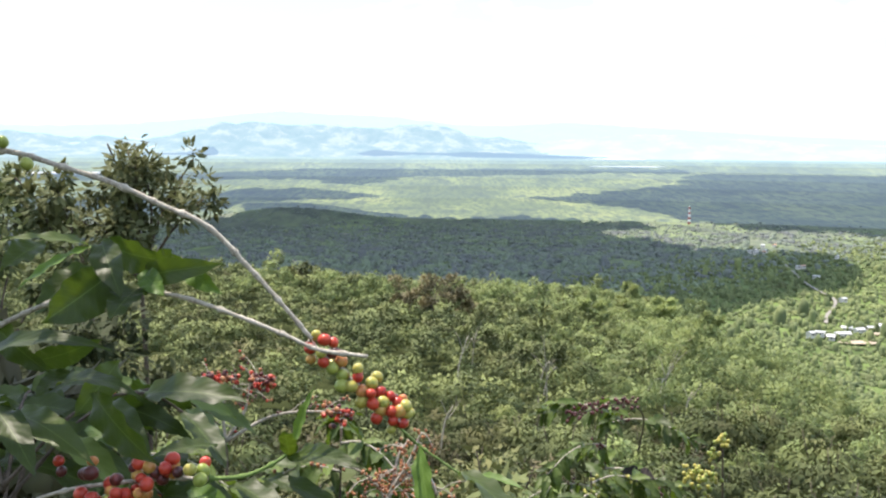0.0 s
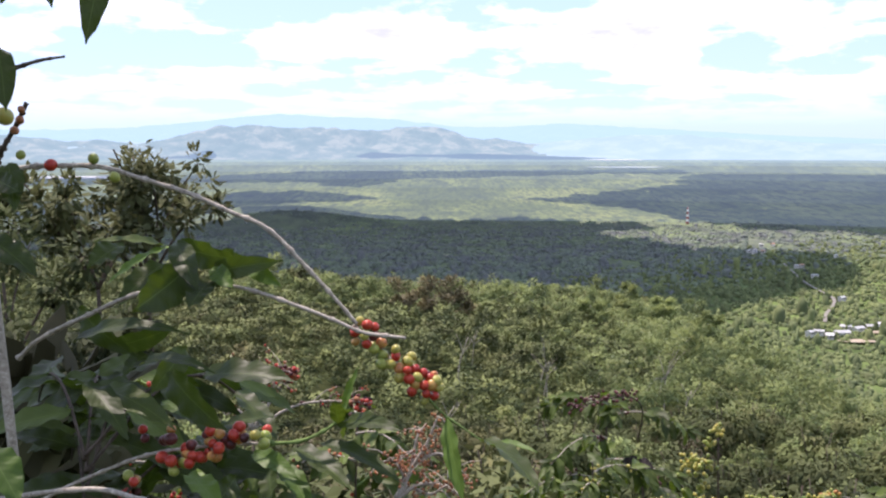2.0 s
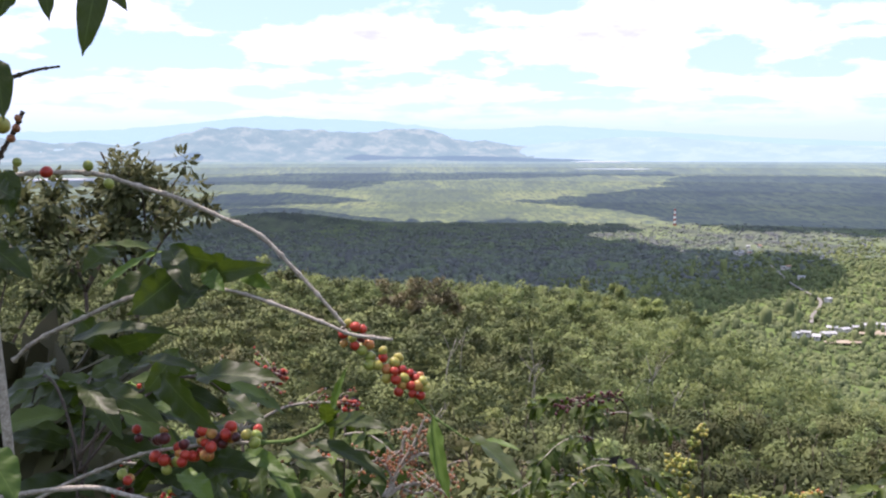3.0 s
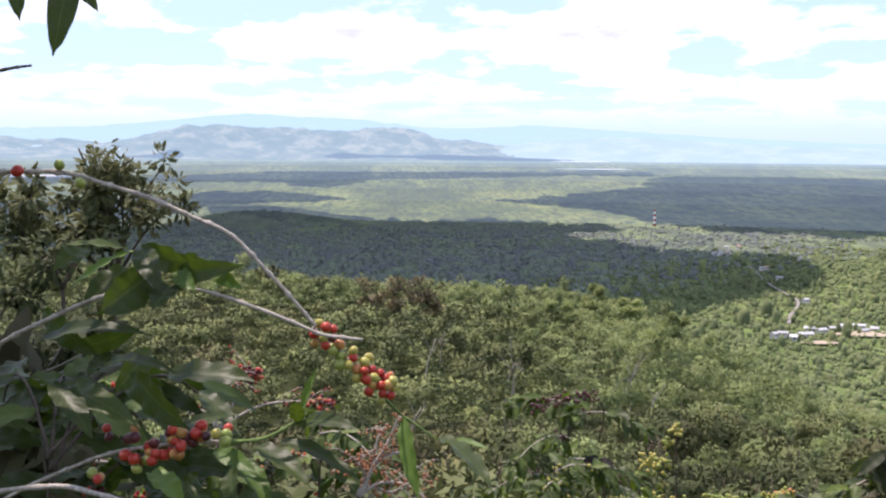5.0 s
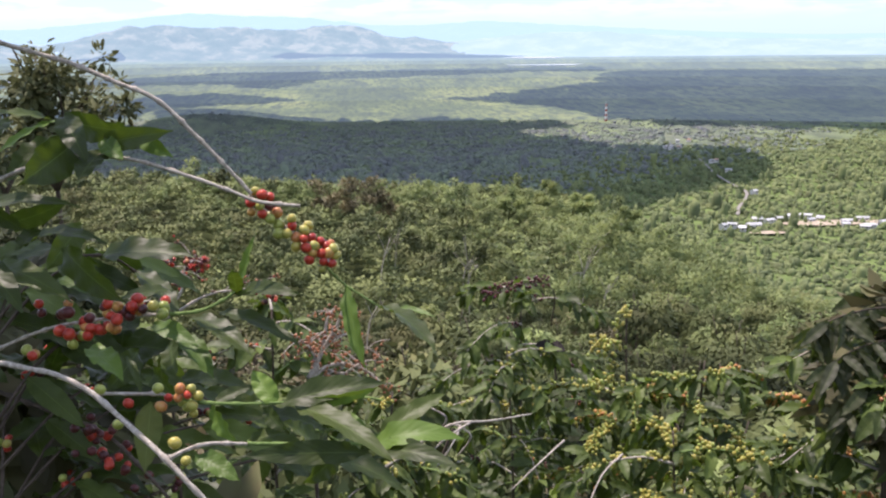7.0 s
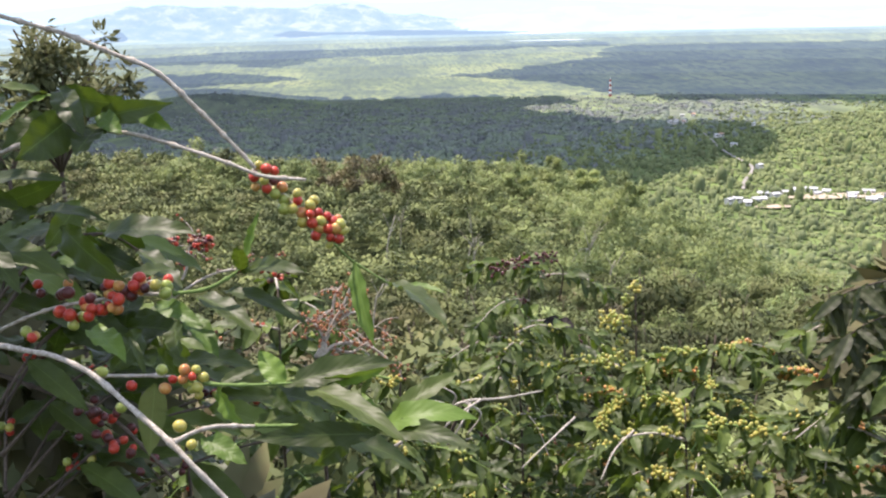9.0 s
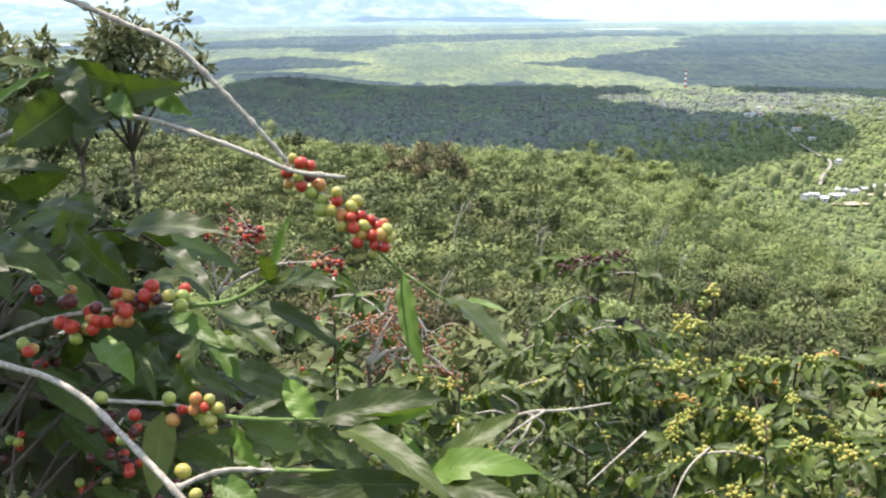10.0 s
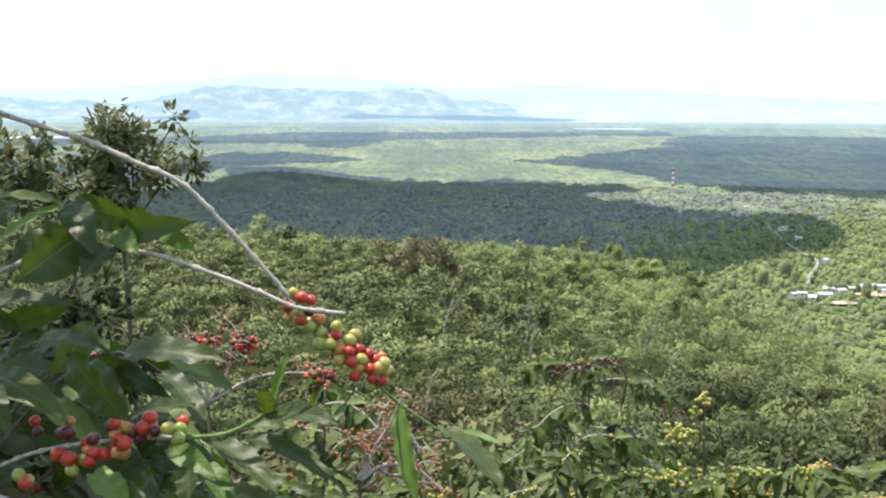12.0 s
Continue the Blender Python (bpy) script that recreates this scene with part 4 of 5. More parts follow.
# leaves of the second branch
put_leaf(second_tip, (-0.140, 1.000, 1.411), (-0.117, 0.990, 1.475), 0.014, LEAF_YOUNG, (-0.7, -0.7, 0.1), 0.15)
put_leaf(second_tip, (-0.143, 1.000, 1.403), (-0.142, 0.970, 1.439), 0.020, LEAF, (0.05, -0.42, 0.9), 0.15)
put_leaf(second_tip, (-0.143, 1.000, 1.404), (-0.067, 0.930, 1.418), 0.026, LEAF, (0.0, -0.6, 0.7), 0.4)
put_leaf(second_tip, (-0.192, 0.990, 1.381), (-0.119, 0.920, 1.355), 0.031, LEAF, (0.35, -0.55, 0.75), 0.4)
put_leaf(second_tip, (-0.164, 1.000, 1.384), (-0.067, 0.940, 1.356), 0.025, LEAF, (0.35, -0.5, 0.8), 0.4)
put_leaf(second, (-0.239, 1.010, 1.369), (-0.181, 0.960, 1.356), 0.025, LEAF_YOUNG, (0.2, -0.7, 0.5), 0.35)
put_leaf(second, (-0.225, 1.030, 1.343), (-0.211, 0.980, 1.314), 0.029, LEAF, (-0.5, -0.75, 0.45), 0.25)
put_leaf(second, (-0.210, 1.010, 1.355), (-0.167, 0.960, 1.319), 0.030, LEAF_YOUNG, (0.5, -0.75, 0.45), 0.35)
put_leaf(second, (-0.318, 1.030, 1.338), (-0.267, 0.970, 1.317), 0.034, LEAF_YOUNG, (0.5, -0.75, 0.45), 0.3)
put_leaf(second, (-0.269, 1.000, 1.336), (-0.245, 0.960, 1.301), 0.011, LEAF, (0.3, -0.2, 0.95), 0.2)
put_leaf(second, (-0.275, 1.080, 1.319), (-0.303, 1.030, 1.284), 0.036, LEAF, (0.1, -1.0, -0.25), 0.3)
put_leaf(second, (-0.260, 1.080, 1.294), (-0.210, 1.030, 1.264), 0.036, LEAF, (0.1, -1.0, -0.25), 0.3)
# leaves of the third and fifth tips
put_leaf(third, (-0.161, 0.900, 1.310), (-0.130, 0.860, 1.284), 0.026, LEAF_YOUNG, (-0.3, -0.9, -0.2), 0.25)
put_leaf(third_tip, (-0.159, 0.900, 1.312), (-0.115, 0.920, 1.324), 0.016, LEAF, UPF, 0.3)
put_leaf(third_tip, (-0.093, 0.895, 1.310), (-0.121, 0.930, 1.337), 0.026, LEAF_YOUNG, CAMF, 0.35)
put_leaf(third_tip, (-0.089, 0.895, 1.311), (0.023, 0.900, 1.328), 0.035, LEAF, (-0.1, -0.6, 0.75), 0.35)
put_leaf(third_tip, (-0.065, 0.895, 1.312), (0.013, 0.880, 1.331), 0.017, LEAF_YOUNG, (0.1, -1.0, -0.25), 0.4)
put_leaf(third_tip, (-0.075, 0.895, 1.308), (0.028, 0.800, 1.280), 0.031, LEAF, (0.3, -0.55, 0.8), 0.4)
put_leaf(third_tip, (-0.106, 0.900, 1.306), (-0.082, 0.870, 1.289), 0.019, LEAF, (-0.5, -0.75, 0.45), 0.3)
put_leaf(third_tip, (-0.050, 0.920, 1.251), (-0.090, 0.900, 1.290), 0.030, LEAF, (0.05, -0.42, 0.9), 0.2)
put_leaf(fifth_tip, (-0.129, 0.900, 1.265), (-0.083, 0.890, 1.282), 0.019, LEAF, (0.05, -0.42, 0.9), 0.3)
put_leaf(third, (-0.229, 0.930, 1.305), (-0.229, 0.880, 1.246), 0.032, LEAF_OLD, CAMF, 0.2)
put_leaf(fifth_tip, (0.012, 0.870, 1.281), (0.086, 0.900, 1.315), 0.025, LEAF, (-0.25, -0.6, 0.7), 0.3)
put_leaf(fifth_tip, (0.002, 0.866, 1.270), (0.098, 0.850, 1.283), 0.034, LEAF_YOUNG, (0.1, -0.5, 0.8), 0.9)
put_leaf(fifth_tip, (0.001, 0.866, 1.268), (0.090, 0.800, 1.274), 0.029, LEAF, (0.2, -0.6, 0.7), 0.5)
put_leaf(fifth_tip, (0.002, 0.866, 1.270), (-0.016, 0.900, 1.298), 0.015, LEAF_YOUNG, CAMF, 0.25)
put_leaf(fifth_tip, (-0.002, 0.870, 1.264), (-0.124, 0.840, 1.277), 0.029, LEAF, (0.0, -0.7, 0.5), 0.25)
put_leaf(fifth_tip, (-0.031, 0.930, 1.241), (-0.070, 0.900, 1.219), 0.031, LEAF, (0.1, -1.0, -0.25), 0.3)
put_leaf(fifth, (-0.176, 0.880, 1.264), (-0.128, 0.850, 1.247), 0.027, LEAF_YOUNG, (0.5, -0.75, 0.45), 0.3)
# leaves of a shoot by the dried sprays
put_leaf(second_tip, (-0.023, 1.090, 1.388), (-0.002, 1.030, 1.302), 0.026, LEAF_YOUNG, (-0.5, -1.0, 0.05), 0.2)
put_leaf(second_tip, (0.017, 1.090, 1.362), (0.080, 0.980, 1.331), 0.036, LEAF, (0.45, -0.5, 0.7), 0.4)
put_leaf(second_tip, (0.034, 1.100, 1.356), (0.083, 1.060, 1.355), 0.011, LEAF_YOUNG, UPF, 0.3)
branch([(-0.048, 1.060, 1.422), (-0.027, 1.090, 1.392), (-0.005, 1.090, 1.376), (0.018, 1.090, 1.361), (0.039, 1.100, 1.354)], 0.0015, 0.0010, TWIG_GREEN, label="thin green shoot")
# leaves hanging in from above, near the lens
for b, t, w, f in (((-0.331, 0.840, 1.885), (-0.343, 0.820, 1.800), 0.030, (0.35, -0.9, 0.2)),
                   ((-0.383, 0.840, 1.882), (-0.376, 0.830, 1.833), 0.020, CAMF),
                   ((-0.408, 0.840, 1.885), (-0.422, 0.830, 1.836), 0.030, CAMF),
                   ((-0.335, 0.850, 1.881), (-0.306, 0.840, 1.843), 0.018, CAMF),
                   ((-0.471, 0.930, 1.811), (-0.457, 0.910, 1.744), 0.029, (0.5, -0.8, 0.1)),
                   ((-0.494, 0.960, 1.676), (-0.459, 0.940, 1.663), 0.027, CAMF),
                   ((-0.488, 0.980, 1.693), (-0.470, 0.950, 1.643), 0.031, (0.4, -0.9, 0.1)),
                   ((-0.502, 0.930, 1.400), (-0.455, 0.900, 1.348), 0.045, SIDE),
                   ((-0.521, 1.000, 1.611), (-0.457, 0.970, 1.571), 0.035, UPF)):
    put_leaf(upper, b, t, w, LEAF_YOUNG if b[2] < 1.45 else LEAF, f, 0.2)

# the plant's leafy top, unseen over the eye's level, added to shade lower leaves
for i in range(11):
    z0 = rng0.uniform(2.12, 2.55)
    ang = rng0.uniform(-2.2, 2.2)
    s0 = Vector((NEAR_BASE.x - 0.06, NEAR_BASE.y, z0))
    d = Vector((math.cos(ang) * 0.6 - 0.35, math.sin(ang), 0)).normalized()
    pts = [s0 + d * 0.36 * u + Vector((0, 0, 0.10 * u - 0.06 * u * u)) for u in (0, 0.35, 0.7, 1.0)]
    br = branch(pts, 0.003, 0.0016, BARK_DARK)
    path = spline(pts, 5)
    side = d.cross(Vector((0, 0, 1))).normalized()
    for j in range(2, len(path), 3):
        for sgn in (-1, 1):
            L = rng0.uniform(0.11, 0.16)
            dr = (d * rng0.uniform(0.3, 0.8) + side * sgn + Vector((0, 0, rng0.uniform(-0.25, 0.2)))).normalized()
            put_leaf(br, path[j], path[j] + dr * L, L * 0.40, LEAF, (rng0.uniform(-0.3, 0.3), rng0.uniform(-0.3, 0.3), 0.9), 0.25)

# more leafy laterals low and deep in the plant
for i in range(26):
    z0 = NEAR_BASE.z + 0.15 + 1.5 * rng0.random() if i < 16 else rng0.uniform(1.05, 1.34)
    ang = rng0.uniform(-0.5, 2.6) if i % 3 else rng0.uniform(0.0, 0.9)
    s0 = Vector((NEAR_BASE.x, NEAR_BASE.y + 0.05, z0))
    reach = rng0.uniform(0.3, 0.6) if z0 < 1.15 else rng0.uniform(0.18, 0.30)
    d = Vector((math.cos(ang), math.sin(ang) * 0.9 + 0.12, 0)).normalized()
    pts = [s0 + d * reach * u + Vector((0, 0.05 + 0.1 * u, 0.12 * math.sin(u * 2.2) - 0.10 * u * u)) for u in (0, 0.35, 0.7, 1.0)]
    br = branch(pts, 0.0022, 0.0012, BARK_DARK)
    path = spline(pts, 5)
    for j in range(3, len(path) - 1, 3):
        side = d.cross(Vector((0, 0, 1))).normalized()
        for sgn in (-1, 1):
            if path[j].x > -0.30 and path[j].z > 1.36:
                continue
            L = rng0.uniform(0.09, 0.15)
            dr = (d * rng0.uniform(0.3, 0.8) + side * sgn * rng0.uniform(0.5, 1.0) + Vector((0, 0, rng0.uniform(-0.7, 0.15)))).normalized()
            put_leaf(br, path[j], path[j] + dr * L, L * 0.34, rng0.choice((LEAF, LEAF, LEAF, LEAF, LEAF_BUSH)), (rng0.uniform(-0.4, 0.4), rng0.uniform(-0.7, 0), 0.8), rng0.uniform(0.2, 0.5))
        if rng0.random() < 0.25 and z0 < 1.2:
            for q in range(5):
                cherry(br, path[j] + Vector((rng0.uniform(-0.014, 0.014), rng0.uniform(-0.014, 0.014), rng0.uniform(-0.014, 0.014))), rng0.choice("rrdyg"), rng0)


# ---- coffee bushes a few steps down the slope ----
LEAF_SHARED = [(leaf_data("leaf", m, 0.13, 0.053 + 0.006 * (k % 2), 0.25 + 0.14 * k, 0.10, 0.32, k, 12, 4)) for k in range(3) for m in (LEAF_BUSH, LEAF_BUSH, LEAF)]


BALL = bmesh.new()
bmesh.ops.create_uvsphere(BALL, u_segments=7, v_segments=5, radius=1)
BALL_V = np.array([v.co[:] for v in BALL.verts])
BALL_F = [tuple(v.index for v in f.verts) for f in BALL.faces]
BALL.free()
KIND_ORDER = "rdoygb"


def cherries_data(places, kinds, radius=0.0062):
    """A bunch of small cherries as one mesh, each in the colour of its ripeness."""
    verts, faces, mats = [], [], []
    for p, k in zip(places, kinds):
        o = len(verts)
        verts += [tuple(v) for v in BALL_V * radius * np.array([1, 1, 1.1]) + np.array(p)]
        faces += [tuple(o + i for i in f) for f in BALL_F]
        mats += [KIND_ORDER.index(k)] * len(BALL_F)
    me = mesh_data("fruit", verts, faces, None)
    for k in KIND_ORDER:
        me.materials.append(CHERRY[k])
    me.polygons.foreach_set("material_index", mats)
    return me


def coffee_bush(base, height, laterals, seed, kinds, label, fruit=0.5, reach=0.6, leafy=1.0, group="coffee bushes near the path", stem_lean=(0, 0), top_fruit=False, many=(3, 6)):
    rr = random.Random(seed)
    b = Vector(base)
    top = thing("coffee_bush", label, "coffee bush", group, at=b)
    lean = Vector((stem_lean[0], stem_lean[1], 0))
    stem = [b + Vector((0, 0, -0.15)), b + lean * 0.3 + Vector((rr.uniform(-0.03, 0.03), 0, height * 0.4)), b + lean * 0.7 + Vector((rr.uniform(-0.03, 0.03), 0, height * 0.75)), b + lean + Vector((0, 0, height))]
    plant_part("stem", tube_data("stem", stem, 0.009, 0.003, BARK_DARK, 7, 5, 0.15, 0.09, 0.2), top)
    path = spline(stem, 12)
    for i in range(laterals):
        u = 0.22 + (0.62 if top_fruit else 0.80) * (i + rr.random()) / laterals
        s = path[min(len(path) - 1, int(u * (len(path) - 1)))]
        ang = i * 2.4 + rr.uniform(-0.4, 0.4)
        r = reach * (1.15 - 0.75 * u) * rr.uniform(0.75, 1.15)
        d = Vector((math.cos(ang), math.sin(ang), 0))
        sag = rr.uniform(0.0, 0.3)
        pts = [s + d * r * k + Vector((0, 0, r * (0.45 * k - (0.45 + sag) * k * k))) for k in (0, 0.33, 0.66, 1.0)]
        br = plant_part("branch", tube_data("branch", pts, 0.0040, 0.0018, BARK if rr.random() < 0.5 else TWIG_GREEN, 5, 4, 0.3, 0.04), top)
        pp = spline(pts, 6)
        kind = kinds[i % len(kinds)]
        side = d.cross(Vector((0, 0, 1)))
        spots, ripe = [], []
        for j in range(1, len(pp)):
            v = j / len(pp)
            if rr.random() < fruit * 0.6 and v < 0.9:
                for q in range(int(rr.randint(*many) * 1.5)):
                    o = Vector((rr.uniform(-1, 1), rr.uniform(-1, 1), rr.uniform(-1.2, 0.8))).normalized() * rr.uniform(0.009, 0.028)
                    spots.append(pp[j] + o)
                    ripe.append(rr.choice(kind))
            if rr.random() < leafy * (0.45 + 0.55 * v):
                for sgn in (-1, 1):
                    dr = (d * rr.uniform(0.0, 0.9) + side * sgn * rr.uniform(0.2, 1.1) + Vector((rr.uniform(-0.3, 0.3), rr.uniform(-0.3, 0.3), rr.uniform(-1.3, 0.45)))).normalized()
                    m = frame_to(pp[j], pp[j] + dr, (rr.uniform(-0.7, 0.7), rr.uniform(-0.8, 0.3), 0.9), 0, rr.uniform(0.48, 0.86))
                    child("leaf", rr.choice(LEAF_SHARED), br, m)
        m = frame_to(pp[-1], pp[-1] + d + Vector((0, 0, rr.uniform(-0.4, 0.3))), (0, -0.3, 0.9), 0, rr.uniform(0.5, 0.7))
        child("leaf", rr.choice(LEAF_SHARED), br, m)
        if spots:
            child("fruit", cherries_data(spots, ripe), br)["kind"] = "stuff"
    if top_fruit:
        # clumps of fruit on the bare upper stem: height under the top, half width, half height, count
        for down, wide, tall, count, off in ((0.0, 0.024, 0.022, 20, 0.0), (0.05, 0.016, 0.03, 14, -0.03), (0.125, 0.060, 0.040, 62, -0.07), (0.20, 0.022, 0.022, 10, -0.06), (0.275, 0.095, 0.028, 66, -0.07)):
            c = b + lean + Vector((off, -0.01, height - down))
            br = plant_part("branch", tube_data("branch", [b + lean + Vector((off * 0.6, 0, height - down - 0.03)), c], 0.002, 0.001, TWIG_GREEN, 4, 2), top)
            child("fruit", cherries_data([c + Vector((rr.gauss(0, 0.55) * wide, rr.gauss(0, 0.5) * wide * 0.7, rr.gauss(0, 0.55) * tall)) for q in range(count)], [rr.choice("yyygg") for q in range(count)], 0.0072), br)["kind"] = "stuff"
    return top


def on_slope(p, dz=0.0):
    """Base and height of a bush whose top is at p."""
    z = ground_z(p[0], p[1])
    return (p[0], p[1], z), p[2] - z + dz


YK = ("yygg", "ygo", "ygg", "yyg", "oyg")
b, h = on_slope((0.925, 3.405, 0.715))
coffee_bush(b, h, 24, 21, YK, "coffee bush with yellow cherries and a fruiting spike", 0.75, 0.55, 0.75, top_fruit=True, many=(7, 13))
b, h = on_slope((1.146, 3.165, 0.594))
coffee_bush(b, h, 24, 22, YK, "leafy coffee bush dotted with yellow and orange cherries", 0.65, 0.58, 0.8, many=(6, 12))
b, h = on_slope((0.504, 3.569, 0.545))
coffee_bush(b, h, 22, 23, ("yyg", "yg", "yyg"), "broad coffee bush with unripe yellow-green cherries", 0.42, 0.55, 1.0)
b, h = on_slope((0.836, 2.509, 0.607))
coffee_bush(b, h, 20, 24, ("yyg", "yy", "yyg"), "low coffee bush with clusters of yellow cherries", 0.6, 0.65, 0.7, many=(5, 10))
b, h = on_slope((1.373, 2.774, 0.560))
coffee_bush(b, h, 20, 25, ("yyg", "yoo", "yy"), "coffee bush with yellow cherries in half shade", 0.55, 0.6, 0.9, many=(6, 12))
def dried_shrub(foot, arms, seed, label, kinds="rbb", thick=0.004):
    """A nearly leafless coffee shrub: pale arms with dried cherries in tufts along their outer part."""
    rr = random.Random(seed)
    z = ground_z(foot[0], foot[1])
    top = thing("coffee_bush", label, "coffee bush", "coffee bushes near the path", at=(foot[0], foot[1], z))
    plant_part("stem", tube_data("stem", [(foot[0], foot[1], z - 0.1), (foot[0] + 0.02, foot[1], (z + foot[2]) / 2), foot], 0.006, 0.004, BARK_DARK, 6, 5, 0.2, 0.08, 0.2), top)
    for pts, load in arms:
        br = plant_part("branch", tube_data("branch", [foot] + list(pts), thick, thick * 0.4, BARK, 6, 6, 0.3, 0.04, 0.2), top)
        pp = spline([foot] + list(pts), 12)
        spots, ripe = [], []
        for p in pp[int(len(pp) * 0.35):]:
            if rr.random() < load * 0.5:
                for q in range(rr.randint(2, 4)):
                    o = Vector((rr.uniform(-1, 1), rr.uniform(-1, 1), rr.uniform(-1, 1))).normalized() * rr.uniform(0.006, 0.02)
                    spots.append(p + o)
                    ripe.append(rr.choice(kinds))
            if rr.random() < 0.25:
                o = Vector((rr.uniform(-0.06, 0.06), rr.uniform(-0.04, 0.04), rr.uniform(-0.05, 0.06)))
                child("twig", tube_data("twig", [p, p + o * 0.5 + Vector((0, 0, 0.008)), p + o], 0.0014, 0.0007, BARK, 4, 3), br)
                for q in range(rr.randint(2, 5)):
                    spots.append(p + o * rr.uniform(0.6, 1.1) + Vector((rr.uniform(-1, 1), rr.uniform(-1, 1), rr.uniform(-1, 1))) * 0.008)
                    ripe.append(rr.choice(kinds))
        if spots:
            child("fruit", cherries_data(spots, ripe, 0.0030), br)["kind"] = "stuff"
    return top


spent = dried_shrub((-0.495, 2.250, 1.041), (([(-0.499, 2.250, 1.124), (-0.469, 2.250, 1.180), (-0.539, 2.250, 1.180)], 0.25), ([(-0.452, 2.250, 1.110), (-0.434, 2.250, 1.179), (-0.389, 2.250, 1.179)], 0.25), ([(-0.527, 2.250, 1.088), (-0.559, 2.250, 1.076)], 0.4), ([(-0.395, 2.250, 1.098), (-0.308, 2.250, 1.111), (-0.211, 2.250, 1.108)], 0.12)), 26, "spent coffee shrub with dense tufts of dark red cherries", "dddrb")
tuft_rng = random.Random(40)
for c, wide, count in (((-0.504, 2.250, 1.180), 0.040, 60), ((-0.410, 2.250, 1.179), 0.028, 55), ((-0.246, 2.250, 1.108), 0.032, 40)):
    tuft = plant_part("branch", tube_data("branch", [Vector(c) - Vector((wide, 0, 0.004)), Vector(c) + Vector((wide, 0, 0.003))], 0.002, 0.0012, BARK_DARK, 5, 4), spent, "twig end packed with dark red cherries")
    for q in range(count):
        o = Vector((tuft_rng.uniform(-1, 1) * wide, tuft_rng.gauss(0, 0.010), tuft_rng.gauss(0, 0.011)))
        cherry(tuft, Vector(c) + o, tuft_rng.choice("ddrrb"), tuft_rng, tuft_rng.uniform(0.75, 1.0))
dried_shrub((-0.127, 1.836, 1.022), (([(-0.104, 1.846, 1.068), (-0.068, 1.839, 1.131), (-0.046, 1.831, 1.188)], 0.75), ([(-0.091, 1.850, 1.087), (-0.040, 1.854, 1.106), (-0.016, 1.845, 1.067)], 0.8),
            ([(-0.109, 1.842, 1.049), (-0.128, 1.850, 1.087), (-0.146, 1.852, 1.095)], 0.7), ([(-0.099, 1.848, 1.078), (-0.089, 1.861, 1.135), (-0.069, 1.867, 1.163)], 0.7),
            ([(-0.080, 1.861, 1.042), (-0.022, 1.886, 1.023), (0.028, 1.877, 0.983)], 0.8), ([(-0.100, 1.859, 1.033), (-0.061, 1.856, 1.023), (-0.026, 1.860, 1.042)], 0.6)),
            27, "half-bare coffee shrub with dried red cherry sprays", "bbbb", 0.005)
b, h = on_slope((0.052, 2.777, 0.656))
coffee_bush(b, h, 18, 28, ("yyg", "yg", "y"), "small coffee bush with green and yellow cherries", 0.45, 0.55, 0.9)
b, h = on_slope((-0.304, 2.836, 0.906))
coffee_bush(b, h, 20, 29, ("rg", "g", "rb"), "dark leafy coffee bush with few cherries", 0.2, 0.6, 1.0)
b, h = on_slope((-0.692, 2.175, 1.145))
coffee_bush(b, h, 15, 30, ("rd", "d", "r"), "shaded coffee bush with dark red cherries", 0.12, 0.6, 1.0)
b, h = on_slope((1.423, 2.439, 0.925))
coffee_bush(b, h, 24, 33, ("d", "d", "b"), "dark dense coffee bush with drooping leaves", 0.08, 0.7, 1.0)
b, h = on_slope((0.638, 4.108, 0.669))
dark_bush = coffee_bush(b, h, 24, 34, ("d", "db", "d"), "coffee bush with overripe dark cherries on top", 0.1, 0.8, 1.0)
rr9 = random.Random(9)
dark_branch = plant_part("branch", tube_data("branch", [(0.748, 3.968, 0.507), (0.714, 3.705, 0.705), (0.649, 3.620, 0.779), (0.544, 3.618, 0.768), (0.420, 3.611, 0.732)], 0.004, 0.002, BARK_DARK, 5, 5), dark_bush, "branch packed with overripe cherries")
for i in range(70):
    u = rr9.random()
    p = Vector((0.425, 3.612, 0.735)).lerp(Vector((0.662, 3.620, 0.780)), u) + Vector((0, 0, 0.02 * math.sin(math.pi * u)))
    o = Vector((rr9.uniform(-0.02, 0.02), rr9.uniform(-0.02, 0.02), rr9.uniform(-0.022, 0.022)))
    cherry(dark_branch, p + o, rr9.choice("dddd"), rr9, 1.0, o)

withered = plain_material("withered_leaf", (0.012, 0.010, 0.010), (0.035, 0.026, 0.022), 60, 0.7)
dead = thing("withered_leaves", "black withered leaves hanging from a dead twig", "dead leaves", at=(0.720, 3.732, 0.366))
dead_twig = plant_part("twig", tube_data("twig", [(0.729, 3.705, 0.249), (0.726, 3.736, 0.386), (0.711, 3.758, 0.484)], 0.006, 0.003, BARK_DARK, 5, 4), dead)
for e, w in (((0.633, 3.711, 0.500), 0.05), ((0.761, 3.705, 0.475), 0.05), ((0.731, 3.686, 0.392), 0.045), ((0.682, 3.699, 0.445), 0.05)):
    put_leaf(dead_twig, (0.711, 3.759, 0.488), e, w, withered, CAMF, 0.4)



